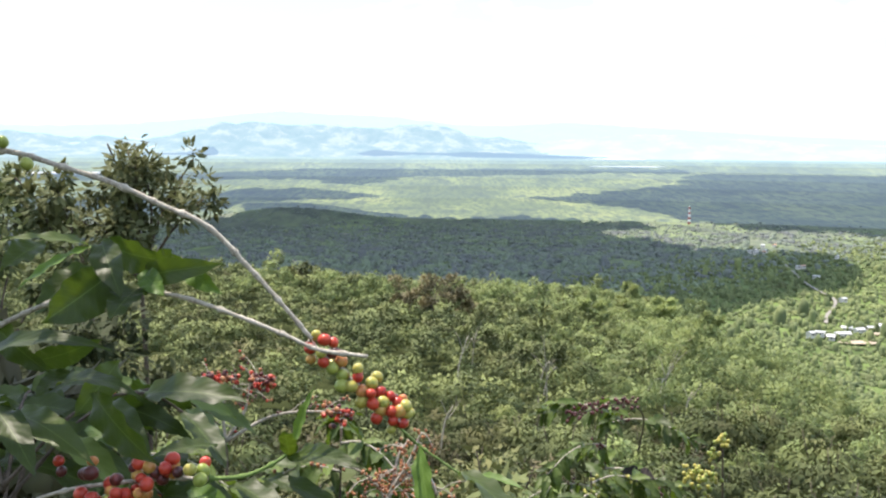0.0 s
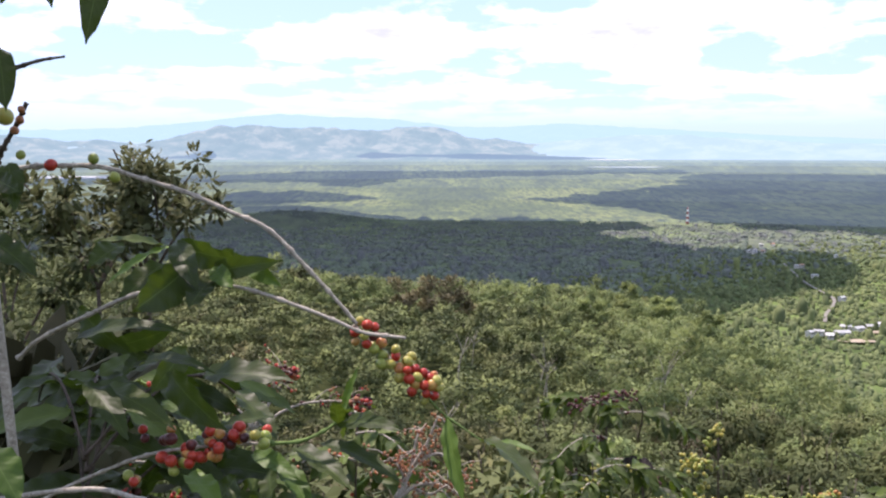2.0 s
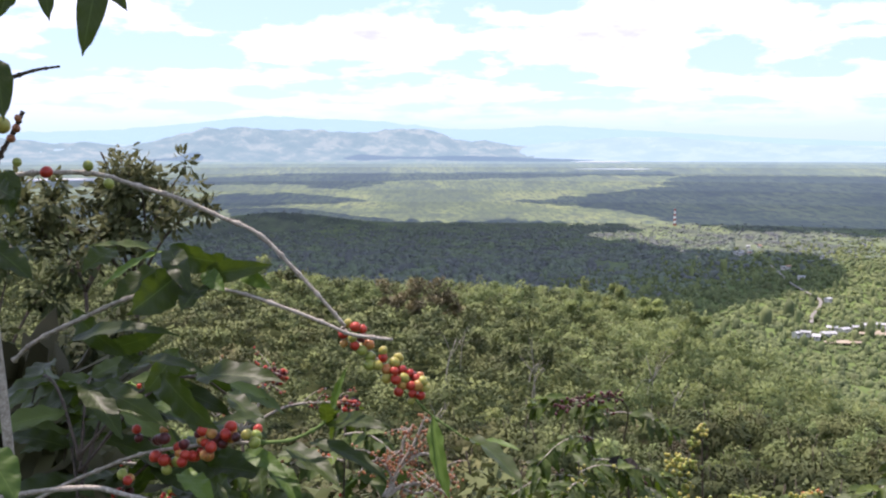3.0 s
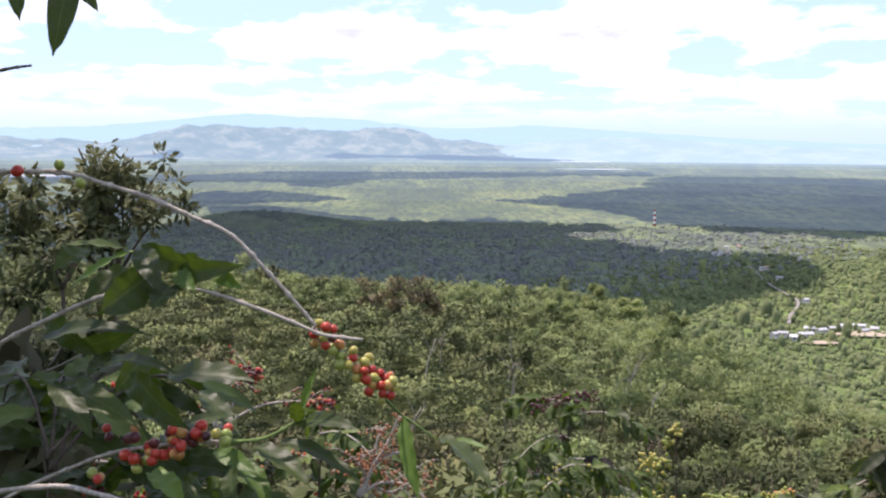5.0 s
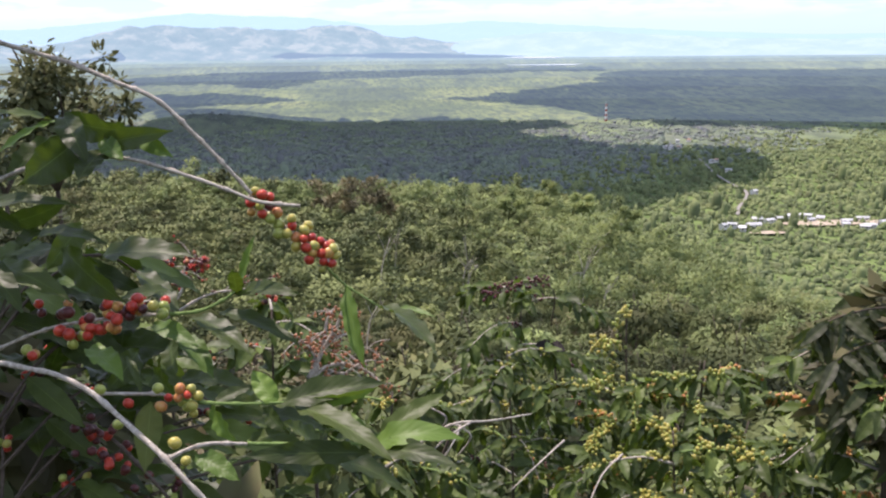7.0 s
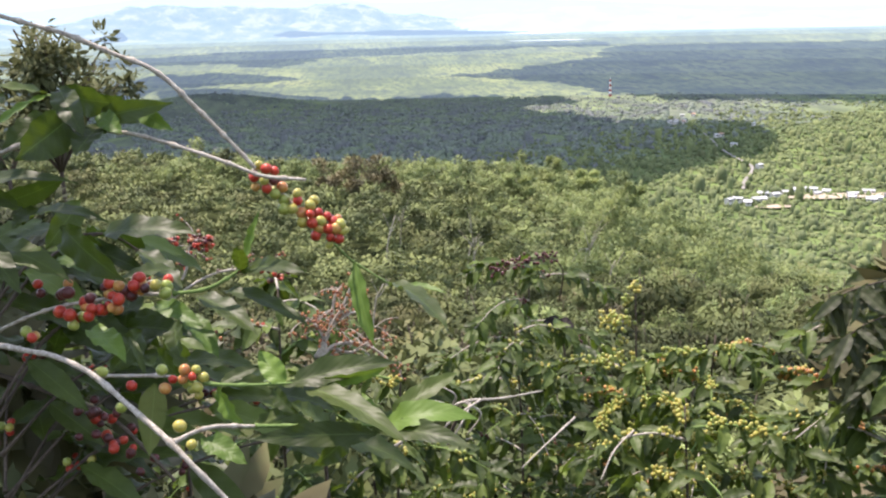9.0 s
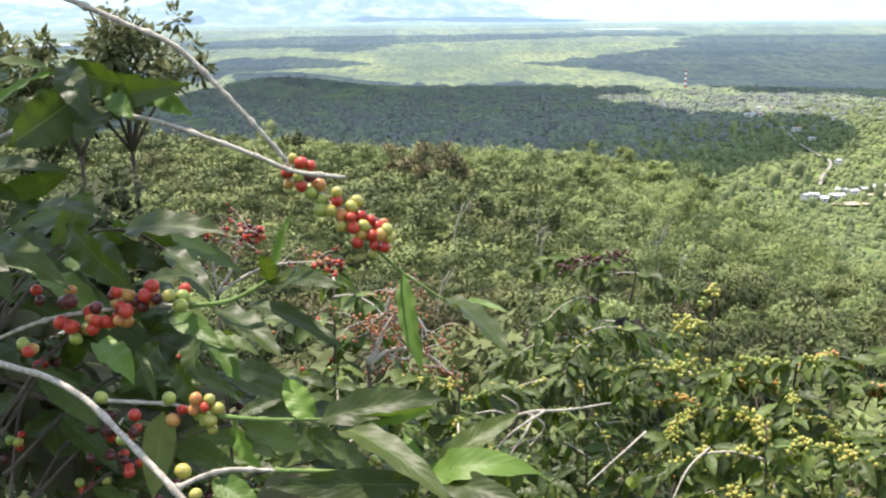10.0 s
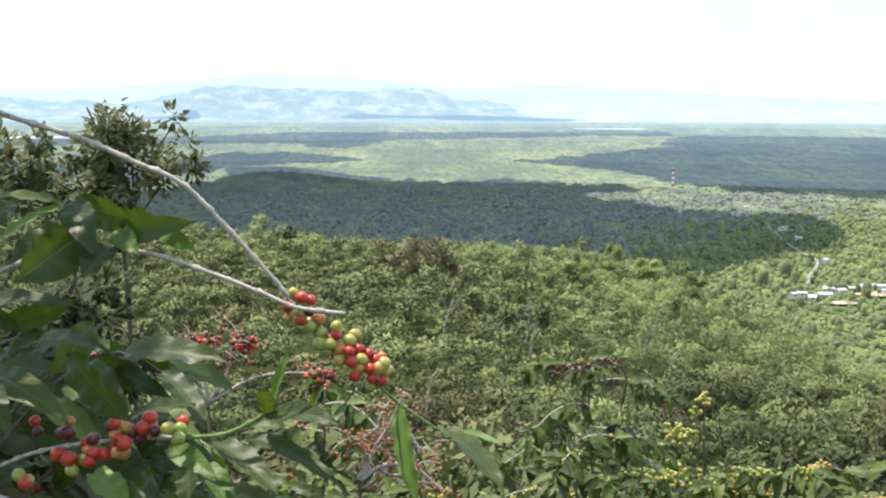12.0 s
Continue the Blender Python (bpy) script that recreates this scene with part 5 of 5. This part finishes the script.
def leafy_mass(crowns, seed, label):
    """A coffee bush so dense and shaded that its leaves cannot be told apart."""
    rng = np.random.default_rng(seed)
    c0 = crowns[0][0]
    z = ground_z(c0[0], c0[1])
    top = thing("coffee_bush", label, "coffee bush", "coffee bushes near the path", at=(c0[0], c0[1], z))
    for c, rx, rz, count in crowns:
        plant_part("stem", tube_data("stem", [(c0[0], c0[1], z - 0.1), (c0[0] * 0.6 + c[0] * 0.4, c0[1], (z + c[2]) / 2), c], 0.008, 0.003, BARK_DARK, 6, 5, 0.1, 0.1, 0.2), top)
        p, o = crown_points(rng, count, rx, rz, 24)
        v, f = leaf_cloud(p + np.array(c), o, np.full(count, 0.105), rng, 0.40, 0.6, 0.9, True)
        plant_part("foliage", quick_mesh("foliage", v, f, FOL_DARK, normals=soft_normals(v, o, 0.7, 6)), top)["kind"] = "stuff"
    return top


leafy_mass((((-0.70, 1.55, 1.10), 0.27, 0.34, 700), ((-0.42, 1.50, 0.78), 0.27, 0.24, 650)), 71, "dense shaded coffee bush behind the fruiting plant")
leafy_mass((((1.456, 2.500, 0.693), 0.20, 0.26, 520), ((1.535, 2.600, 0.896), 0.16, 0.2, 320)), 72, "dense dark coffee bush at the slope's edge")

# broad drooping leaves of a shrub at the slope's edge
droopy = thing("drooping_shrub", "dark shrub with broad limp leaves hanging down", "shrub", at=on_slope((1.611, 2.524, 0.896))[0])
DROOP_LEAF = leaf_material("limp_leaf", (0.026, 0.030, 0.016), (0.042, 0.048, 0.022), (0.065, 0.072, 0.032), 0.55)
rd = random.Random(77)
plant_part("stem", tube_data("stem", [on_slope((1.611, 2.524, 0.896))[0], (1.606, 2.476, 0.667), (1.578, 2.531, 0.921)], 0.014, 0.006, BARK_DARK, 6, 5, 0.1, 0.1, 0.2), droopy)
for k, pts in enumerate(([(1.578, 2.530, 0.916), (1.418, 2.496, 0.952), (1.279, 2.452, 0.945), (1.182, 2.449, 0.903)], [(1.584, 2.512, 0.831), (1.406, 2.430, 0.878), (1.269, 2.384, 0.863), (1.189, 2.376, 0.802)],
                         [(1.591, 2.490, 0.733), (1.409, 2.362, 0.800), (1.289, 2.315, 0.787), (1.226, 2.303, 0.712)], [(1.607, 2.579, 0.916), (1.585, 2.644, 0.970), (1.525, 2.699, 0.976), (1.453, 2.697, 0.942)])):
    br = plant_part("branch", tube_data("branch", pts, 0.003, 0.0015, BARK_DARK, 5, 5, 0.2, 0.05), droopy)
    for j, p in enumerate(spline(pts, 5)):
        if j > 1:
            for q in range(3):
                L = rd.uniform(0.08, 0.135)
                d = Vector((rd.uniform(-1.0, 0.7), rd.uniform(-0.7, 0.4), rd.uniform(-1.1, -0.3))).normalized()
                put_leaf(br, p, p + d * L, L * 0.30, DROOP_LEAF, (rd.uniform(-0.8, 0.8), -1, 0.3), 0.15)

# bare forked twig on the ground cover in front of the bushes
bare = thing("dead_branch", "pale bare forked branch caught among the bushes", "branch", at=(0.118, 2.273, 0.695))
for k, pts in enumerate(([(0.019, 2.353, 0.593), (0.143, 2.277, 0.713), (0.201, 2.236, 0.759), (0.291, 2.283, 0.744), (0.413, 2.379, 0.722)],
                         [(0.201, 2.235, 0.757), (0.237, 2.228, 0.726), (0.204, 2.264, 0.658)], [(0.166, 2.261, 0.733), (0.173, 2.192, 0.792), (0.138, 2.197, 0.816)],
                         [(0.238, 2.245, 0.758), (0.161, 2.179, 0.735), (0.115, 2.214, 0.662)],
                         [(0.172, 2.251, 0.736), (0.125, 2.190, 0.781), (0.078, 2.189, 0.776)], [(0.214, 2.245, 0.755), (0.190, 2.179, 0.734), (0.148, 2.166, 0.677)],
                         [(0.515, 2.456, 0.612), (0.431, 2.351, 0.596), (0.346, 2.290, 0.550)], [(0.701, 2.539, 0.530), (0.621, 2.435, 0.520), (0.570, 2.372, 0.465)])):
    plant_part("twig", tube_data("twig", pts, 0.0055 if k == 0 else 0.0032, 0.0018, BARK, 6, 6, 0.2, 0.05, 0.2), bare)


# ---- shrubs of the slope, one by one ----
PROTOS = [
    shrub_proto("slope_shrub", "rounded green coffee shrub on the hillside", "shrub", 1.9, 1.0, 1242, 0.133, FOL_SLOPE, 41),
    shrub_proto("slope_shrub", "rounded green coffee shrub on the hillside", "shrub", 2.2, 0.95, 1350, 0.133, FOL_SLOPE, 42, clumps=20),
    shrub_proto("slope_shrub", "spreading dark green coffee shrub on the hillside", "shrub", 1.7, 1.15, 1188, 0.139, FOL_TREE, 43),
    shrub_proto("slope_shrub", "hillside shrub with full sun put into its bright green", "shrub", 1.8, 0.9, 1026, 0.139, FOL_SUNLIT, 44),
    shrub_proto("slope_shrub", "half-dry brownish shrub on the hillside", "shrub", 1.7, 0.95, 702, 0.127, FOL_BROWN, 45),
]
slope_rng = random.Random(17)


def scatter_shrubs():
    made = 0
    first = set()
    y = 4.2
    while y < 46 and made < 285:
        half = 0.52 * y + 1.5
        x = -half + slope_rng.uniform(0, 1)
        while x < min(half, 19 + 0.1 * y):
            px, py = x + slope_rng.uniform(-0.5, 0.5), y + slope_rng.uniform(-0.7, 0.7)
            # on the sunny side most shrubs use the sun-brightened leaf colour
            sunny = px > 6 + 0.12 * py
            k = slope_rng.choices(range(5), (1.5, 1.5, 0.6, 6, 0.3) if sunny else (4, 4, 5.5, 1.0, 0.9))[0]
            s = slope_rng.uniform(0.7, 1.35) * (1.15 if y < 9 else 1)
            m = pose(px, py, ground_z(px, py), slope_rng.uniform(-6, 6), slope_rng.uniform(-6, 6), slope_rng.uniform(0, 360)) @ Matrix.Scale(s, 4)
            src = PROTOS[k]
            if k in first:
                ob = copy_thing(src, m)
                ob.scale = (s, s, s)
            else:
                src.matrix_basis = m
                first.add(k)
            src["group"] = "shrubs of the slope"
            made += 1
            x += 1.75 + y * 0.012
        y += 1.5 + y * 0.035
    return made


scatter_shrubs()


# ---- trees ----
def tree(base, height, crown_r, crown_h, leaves, size, mat, seed, label, bark=BARK_DARK, limbs=7, clumps=22, bare=0.55, droop=0.9):
    rng = np.random.default_rng(seed)
    rr = random.Random(seed)
    b = Vector(base)
    top = thing("tree", label, "tree", "trees of the slope", at=b)
    fork = Vector((rr.uniform(-0.15, 0.15), rr.uniform(-0.15, 0.15), height * bare))
    child("trunk", tube_data("trunk", [(0, 0, -0.5), fork * 0.5 + Vector((rr.uniform(-0.1, 0.1), 0, 0)), fork], height * 0.005, height * 0.0036, bark, 8, 5, 0, 1, 0.2), top)
    P, O = [], []
    for k in range(limbs):
        a = 2 * math.pi * k / limbs + rr.uniform(-0.4, 0.4)
        up = rr.uniform(0.25, 1.0)
        rad = crown_r * rr.uniform(0.55, 0.95) * math.sqrt(max(0.1, 1 - (up - 0.5) ** 2))
        e = Vector((math.cos(a) * rad, math.sin(a) * rad, height - crown_h + crown_h * up))
        mid = fork.lerp(e, 0.5) + Vector((rr.uniform(-0.1, 0.1), rr.uniform(-0.1, 0.1), crown_h * 0.08))
        child("limb", tube_data("limb", [fork, mid, e], height * 0.0034, height * 0.0015, bark, 6, 5, 0, 1, 0.2), top)
        for q in range(max(1, clumps // limbs)):
            c = mid.lerp(e, rr.uniform(0.3, 1.15)) + Vector((rr.uniform(-1, 1), rr.uniform(-1, 1), rr.uniform(-0.8, 0.8))) * crown_r * 0.22
            m = leaves // clumps
            o = rng.normal(0, 1, (m, 3))
            o /= np.linalg.norm(o, axis=1)[:, None]
            P.append(np.array(c) + o * (crown_r * rng.uniform(0.14, 0.28)) * rng.uniform(0.3, 1, (m, 1)))
            O.append(o)
    P, O = np.concatenate(P), np.concatenate(O) + np.array([0, 0, 0.6])
    v, f = leaf_cloud(P, O, np.full(len(P), size), rng, 0.42, 0.5, droop, True)
    child("crown", quick_mesh("crown", v, f, mat, normals=soft_normals(v, O, 0.6, 6)), top)
    return top


def tree_at(p, below, crown_r, leaves, size, mat, seed, label, **kw):
    """A tree whose crown's middle is at p."""
    z = ground_z(p[0], p[1])
    h = p[2] + below - z
    return tree((p[0], p[1], z), h, crown_r, below * 2, leaves, size, mat, seed, label, **kw)


tree_at((-3.291, 10.497, 1.156), 0.62, 0.85, 2000, 0.10, FOL_SHADE, 61, "shade tree with glossy dark leaves in open tufts", bare=0.75, limbs=9, clumps=36)
tree_at((-3.726, 9.972, 0.925), 0.5, 0.7, 1900, 0.10, FOL_SHADE, 62, "shade tree with glossy dark leaves in open tufts", bare=0.8, limbs=8, clumps=26)
tree_at((-6.346, 13.889, 1.027), 0.5, 0.6, 1500, 0.13, FOL_TREE, 63, "small dark shade tree behind the coffee", bare=0.75)
# added dark crown standing in for the coffee plant's shaded leaves
tree_at((-2.500, 6.359, 0.089), 0.6, 0.7, 4000, 0.075, FOL_TREE, 69, "dense dark tree added to fill in below the coffee plant", bare=0.75, limbs=9, clumps=36)
# out of view; added so that its crown shades the near plant
tree_at((-1.72, 1.85, 4.4), 0.6, 0.72, 5200, 0.12, FOL_TREE, 58, "unseen tall tree with dense dark leaves, added to shade the near plant", bare=0.85, limbs=10, clumps=40)
# another added dark crown in place of the plant's own shaded leaves
tree_at((-3.680, 7.851, 0.322), 0.7, 0.9, 3200, 0.08, FOL_TREE, 64, "dense dark tree added to fill in below the coffee plant", bare=0.7, clumps=30)
# most edge and brow trees carry the sun-brightened leaf colour
for i, (p, r, mat, lab) in enumerate((
        ((20.751, 118.785, -16.506), 1.6, FOL_SUNLIT, "slim pale-leaved tree on the brow"),
        ((20.895, 98.901, -14.342), 1.4, FOL_SUNLIT, "slim pale-leaved tree on the brow"),
        ((20.010, 79.007, -12.281), 1.6, FOL_SUNLIT, "leafy tree at the edge of the slope"),
        ((15.059, 108.802, -15.834), 1.8, FOL_SUNLIT, "leafy tree at the edge of the slope"),
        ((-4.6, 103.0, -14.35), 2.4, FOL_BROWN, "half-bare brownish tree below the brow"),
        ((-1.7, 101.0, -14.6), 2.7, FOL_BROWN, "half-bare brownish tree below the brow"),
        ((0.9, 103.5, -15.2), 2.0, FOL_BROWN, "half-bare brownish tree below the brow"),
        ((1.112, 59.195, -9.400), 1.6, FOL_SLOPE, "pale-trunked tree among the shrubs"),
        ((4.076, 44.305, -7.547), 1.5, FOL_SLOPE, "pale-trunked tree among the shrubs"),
        ((8.136, 37.355, -6.693), 1.6, FOL_SUNLIT, "leafy tree at the edge of the slope"),
        ((-12.311, 128.716, -17.690), 2.0, FOL_SUNLIT, "round green tree on the brow"),
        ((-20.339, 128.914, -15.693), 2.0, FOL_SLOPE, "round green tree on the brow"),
        ((8.358, 138.582, -19.540), 2.2, FOL_SUNLIT, "round green tree on the brow"))):
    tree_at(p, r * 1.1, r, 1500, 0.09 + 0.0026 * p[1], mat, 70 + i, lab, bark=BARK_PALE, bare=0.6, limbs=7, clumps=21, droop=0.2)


def bare_trunk(tip, low):
    """A thin pale trunk: its bare top shows over the shrubs, its foot stands on the slope."""
    tip, low = Vector(tip), Vector(low)
    d = (tip - low).normalized()
    z = ground_z(low.x, low.y)
    foot = Vector((low.x - d.x * 0.5, low.y - d.y * 0.5, z))
    top = thing("dead_tree", "thin pale bare trunk leaning among the shrubs", "dead tree", "bare trunks on the slope", at=foot)
    r = 0.0009 * tip.y + 0.008
    child("trunk", tube_data("trunk", [foot - Vector((0, 0, 0.3)), low, tip], r, r * 0.5, BARK_PALE, 6, 5, 0, 1, 0.2, foot), top)
    for sgn in (-1, 1):
        e = low.lerp(tip, 0.75) + Vector((sgn * 0.010 * tip.y, 0, 0.012 * tip.y))
        child("limb", tube_data("limb", [low.lerp(tip, 0.45), low.lerp(tip, 0.65) + Vector((sgn * 0.004 * tip.y, 0, 0.003 * tip.y)), e], r * 0.45, r * 0.2, BARK_PALE, 5, 4, 0, 1, 0.2, foot), top)


for tip, low in (
        ((0.79, 56.00, -8.96), (0.30, 56.00, -10.66)),
        ((5.53, 51.00, -9.26), (4.84, 51.00, -10.22)),
        ((0.00, 27.00, -5.36), (-0.27, 27.00, -6.06)),
        ((5.44, 54.00, -9.72), (4.87, 54.00, -10.57)),
        ((9.70, 40.00, -8.09), (9.49, 40.00, -8.75))):
    bare_trunk(tip, low)


# ---- valley: mast, houses, road, water ----
MAST_RED = plain_material("mast_red", (0.30, 0.085, 0.075), (0.36, 0.12, 0.10), 0.5, 0.5)
MAST_WHITE = plain_material("mast_white", (0.72, 0.72, 0.70), (0.82, 0.82, 0.80), 0.5, 0.5)
WALL = plain_material("house_wall", (0.45, 0.43, 0.40), (0.62, 0.60, 0.56), 0.3, 0.8)
ROOF = plain_material("sheet_roof", (0.30, 0.31, 0.32), (0.52, 0.52, 0.51), 0.15, 0.45)
ROOF_RUST = plain_material("rusty_roof", (0.36, 0.20, 0.13), (0.50, 0.33, 0.24), 0.3, 0.7)
OPENING = plain_material("dark_opening", (0.03, 0.03, 0.03), (0.06, 0.06, 0.06), 1.0, 0.4)
EARTH = plain_material("bare_earth", (0.27, 0.22, 0.16), (0.42, 0.36, 0.27), 0.12, 0.95)
ROAD = plain_material("road_dust", (0.17, 0.16, 0.14), (0.25, 0.235, 0.205), 0.1, 0.95)


def boxes(name, parts, mat):
    """One mesh of boxes: centre and size of each."""
    bm = bmesh.new()
    for c, s in parts:
        m = Matrix.Translation(c) @ Matrix.Diagonal((*s, 1))
        bmesh.ops.create_cube(bm, size=1, matrix=m)
    me = bpy.data.meshes.new(name)
    bm.to_mesh(me)
    bm.free()
    me.materials.append(mat)
    return me


def mast(x, y, height):
    z = ground_z(x, y)
    top = thing("radio_mast", "red and white banded lattice radio mast in the valley", "mast", at=(x, y, z))
    n = 7
    for i in range(n):
        z0, z1 = height * i / n, height * (i + 1) / n
        w0, w1 = 2.2 - 1.4 * i / n, 2.2 - 1.4 * (i + 1) / n
        bm = bmesh.new()

        def bar(a, b, r):
            a, b = Vector(a), Vector(b)
            d = (b - a)
            m = Matrix.Translation((a + b) / 2) @ d.to_track_quat("Z", "Y").to_matrix().to_4x4() @ Matrix.Diagonal((r, r, d.length, 1))
            bmesh.ops.create_cube(bm, size=1, matrix=m)
        cs = [(-1, -1), (1, -1), (1, 1), (-1, 1)]
        for k in range(4):
            a, b = cs[k], cs[(k + 1) % 4]
            bar((a[0] * w0, a[1] * w0, z0), (a[0] * w1, a[1] * w1, z1), 1.3)
            bar((a[0] * w0, a[1] * w0, z0), (b[0] * w1, b[1] * w1, z1), 0.9)
            bar((b[0] * w0, b[1] * w0, z0), (a[0] * w1, a[1] * w1, z1), 0.9)
            bar((a[0] * w1, a[1] * w1, z1), (b[0] * w1, b[1] * w1, z1), 0.9)
        me = bpy.data.meshes.new("section")
        bm.to_mesh(me)
        bm.free()
        me.materials.append(MAST_WHITE if i % 2 else MAST_RED)
        child("section", me, top, None, "white lattice section" if i % 2 else "red lattice section")
    child("antenna", boxes("antenna", [((0, 0, height + 2), (0.5, 0.5, 4)), ((0, 0, height + 0.2), (3, 3, 0.3))], MAST_WHITE), top)


mast(517, 2211, 38)


def house(x, y, w, d, h, rot, seed, roof_mat=None, label="small white house with a sheet-metal roof among trees", lift=0.0):
    rr = random.Random(seed)
    z = ground_z(x, y)
    top = thing("house", label, "house", "houses in the valley", at=(x, y, z + lift))
    top.rotation_euler = (0, 0, radians(rot))
    child("wall", boxes("wall", [((0, 0, h / 2 - 1), (w, d, h + 2))], WALL), top)
    e = 0.6
    v = [(-w / 2 - e, -d / 2 - e, h - 0.2), (w / 2 + e, -d / 2 - e, h - 0.2), (w / 2 + e, d / 2 + e, h - 0.2), (-w / 2 - e, d / 2 + e, h - 0.2), (-w / 2 - e, 0, h + d * 0.22), (w / 2 + e, 0, h + d * 0.22)]
    f = [(0, 1, 5, 4), (2, 3, 4, 5), (0, 4, 3), (1, 2, 5), (0, 3, 2, 1)]
    child("roof", mesh_data("roof", v, f, roof_mat or ROOF, False), top)
    child("door", boxes("door", [((w * 0.1, -d / 2 - 0.05, 1.05), (1.0, 0.12, 2.1))], OPENING), top)
    for sx in (-0.3, 0.35):
        child("window", boxes("window", [((w * sx, -d / 2 - 0.05, 1.6), (1.2, 0.12, 1.1))], OPENING), top)


vr = random.Random(8)
VILLAGE = (465, 1575, 478, 1582, 469, 1556, 486, 1568, 494, 1590, 576, 1504, 469, 1363, 478, 1370, 458, 1262,
           420, 1075, 516, 1674, 540, 1690, 311, 865, 322, 872)
for i in range(0, len(VILLAGE), 2):
    house(VILLAGE[i], VILLAGE[i + 1], vr.uniform(4.5, 8.5), vr.uniform(4, 5.5), vr.uniform(2.4, 3.2), vr.uniform(-40, 40), i, ROOF_RUST if i % 8 == 6 else ROOF, lift=4.0 if i < 28 else 2)
SHEDS = (371, 908, 362, 915, 385, 918, 398, 926, 410, 905, 424, 915, 442, 897, 432, 880, 452, 872, 470, 885, 442, 862, 486, 872, 415, 928, 460, 905, 345, 880, 330, 868)
for i in range(0, len(SHEDS), 2):
    house(SHEDS[i], SHEDS[i + 1], vr.uniform(5, 13), vr.uniform(4, 8), vr.uniform(2.0, 2.9), vr.uniform(-28, 28), 50 + i, ROOF, "long white shed with a pale metal roof", 1.5)


def patch(name, label, cat, cx, cy, a, b, mat, seed, lift=0.8):
    """A bare or wet patch lying on the plain, with an uneven rim."""
    verts, faces = [], []
    n, rings = 48, 6
    for i in range(rings + 1):
        for k in range(n):
            t = 2 * math.pi * k / n
            w = (1 + 0.22 * noise.noise(Vector((math.cos(t) * 1.5, math.sin(t) * 1.5, seed)))) * i / rings
            x, y = cx + a * w * math.cos(t), cy + b * w * math.sin(t)
            q = squeeze(x, y)
            verts.append((q.x, q.y, ground_z(q.x, q.y) + lift))
    for i in range(rings):
        for k in range(n):
            faces.append((i * n + k, i * n + (k + 1) % n, (i + 1) * n + (k + 1) % n, (i + 1) * n + k))
    return tagged(new(name, mesh_data(name, verts, faces, mat)), label, cat, kind="structure")


patch("yard", "bare sandy yard beside white sheds", "yard", 347, 850, 17, 8, EARTH, 1.0, 2.2)
patch("yard", "pale bare yard between long sheds", "yard", 425, 893, 52, 13, EARTH, 2.0, 2.2)
WATER = Nodes("lake_water", 0.12)
WATER.base(WATER.ramp(WATER.noise(0.01), (0.3, (0.30, 0.36, 0.38)), (0.7, (0.42, 0.47, 0.48))))
patch("water", "pale lake shining on the far plain", "lake", 1490, 8720, 350, 200, WATER.mat, 3.0, 6.0)
patch("yard", "pale far town at the foot of the hills", "town", 2286, 14115, 420, 420, ROOF, 6.0, 6.0)
patch("yard", "pale cleared land far across the valley", "field", -2112, 5543, 330, 260, ROOF, 4.0, 6.0)


def lane(points, width):
    """A pale dirt road through the trees."""
    path = spline([(*p, 0) for p in points], 10)
    verts, faces = [], []
    for i, p in enumerate(path):
        d = (path[min(i + 1, len(path) - 1)] - path[max(i - 1, 0)]).normalized()
        n = Vector((-d.y, d.x, 0))
        w = width * (0.5 + 0.15 * noise.noise(p * 0.03))
        for sgn in (-1, 1):
            q = p + n * w * sgn
            verts.append((q.x, q.y, ground_z(q.x, q.y) + 3.2))
    faces = [(2 * i, 2 * i + 1, 2 * i + 3, 2 * i + 2) for i in range(len(path) - 1)]
    tagged(new("road", mesh_data("road", verts, faces, ROAD)), "pale dirt road between trees and houses", "road", kind="structure")


lane(((470, 1420), (452, 1330), (433, 1233), (424, 1160), (417, 1092), (395, 1035), (372, 990), (352, 940)), 3.4)
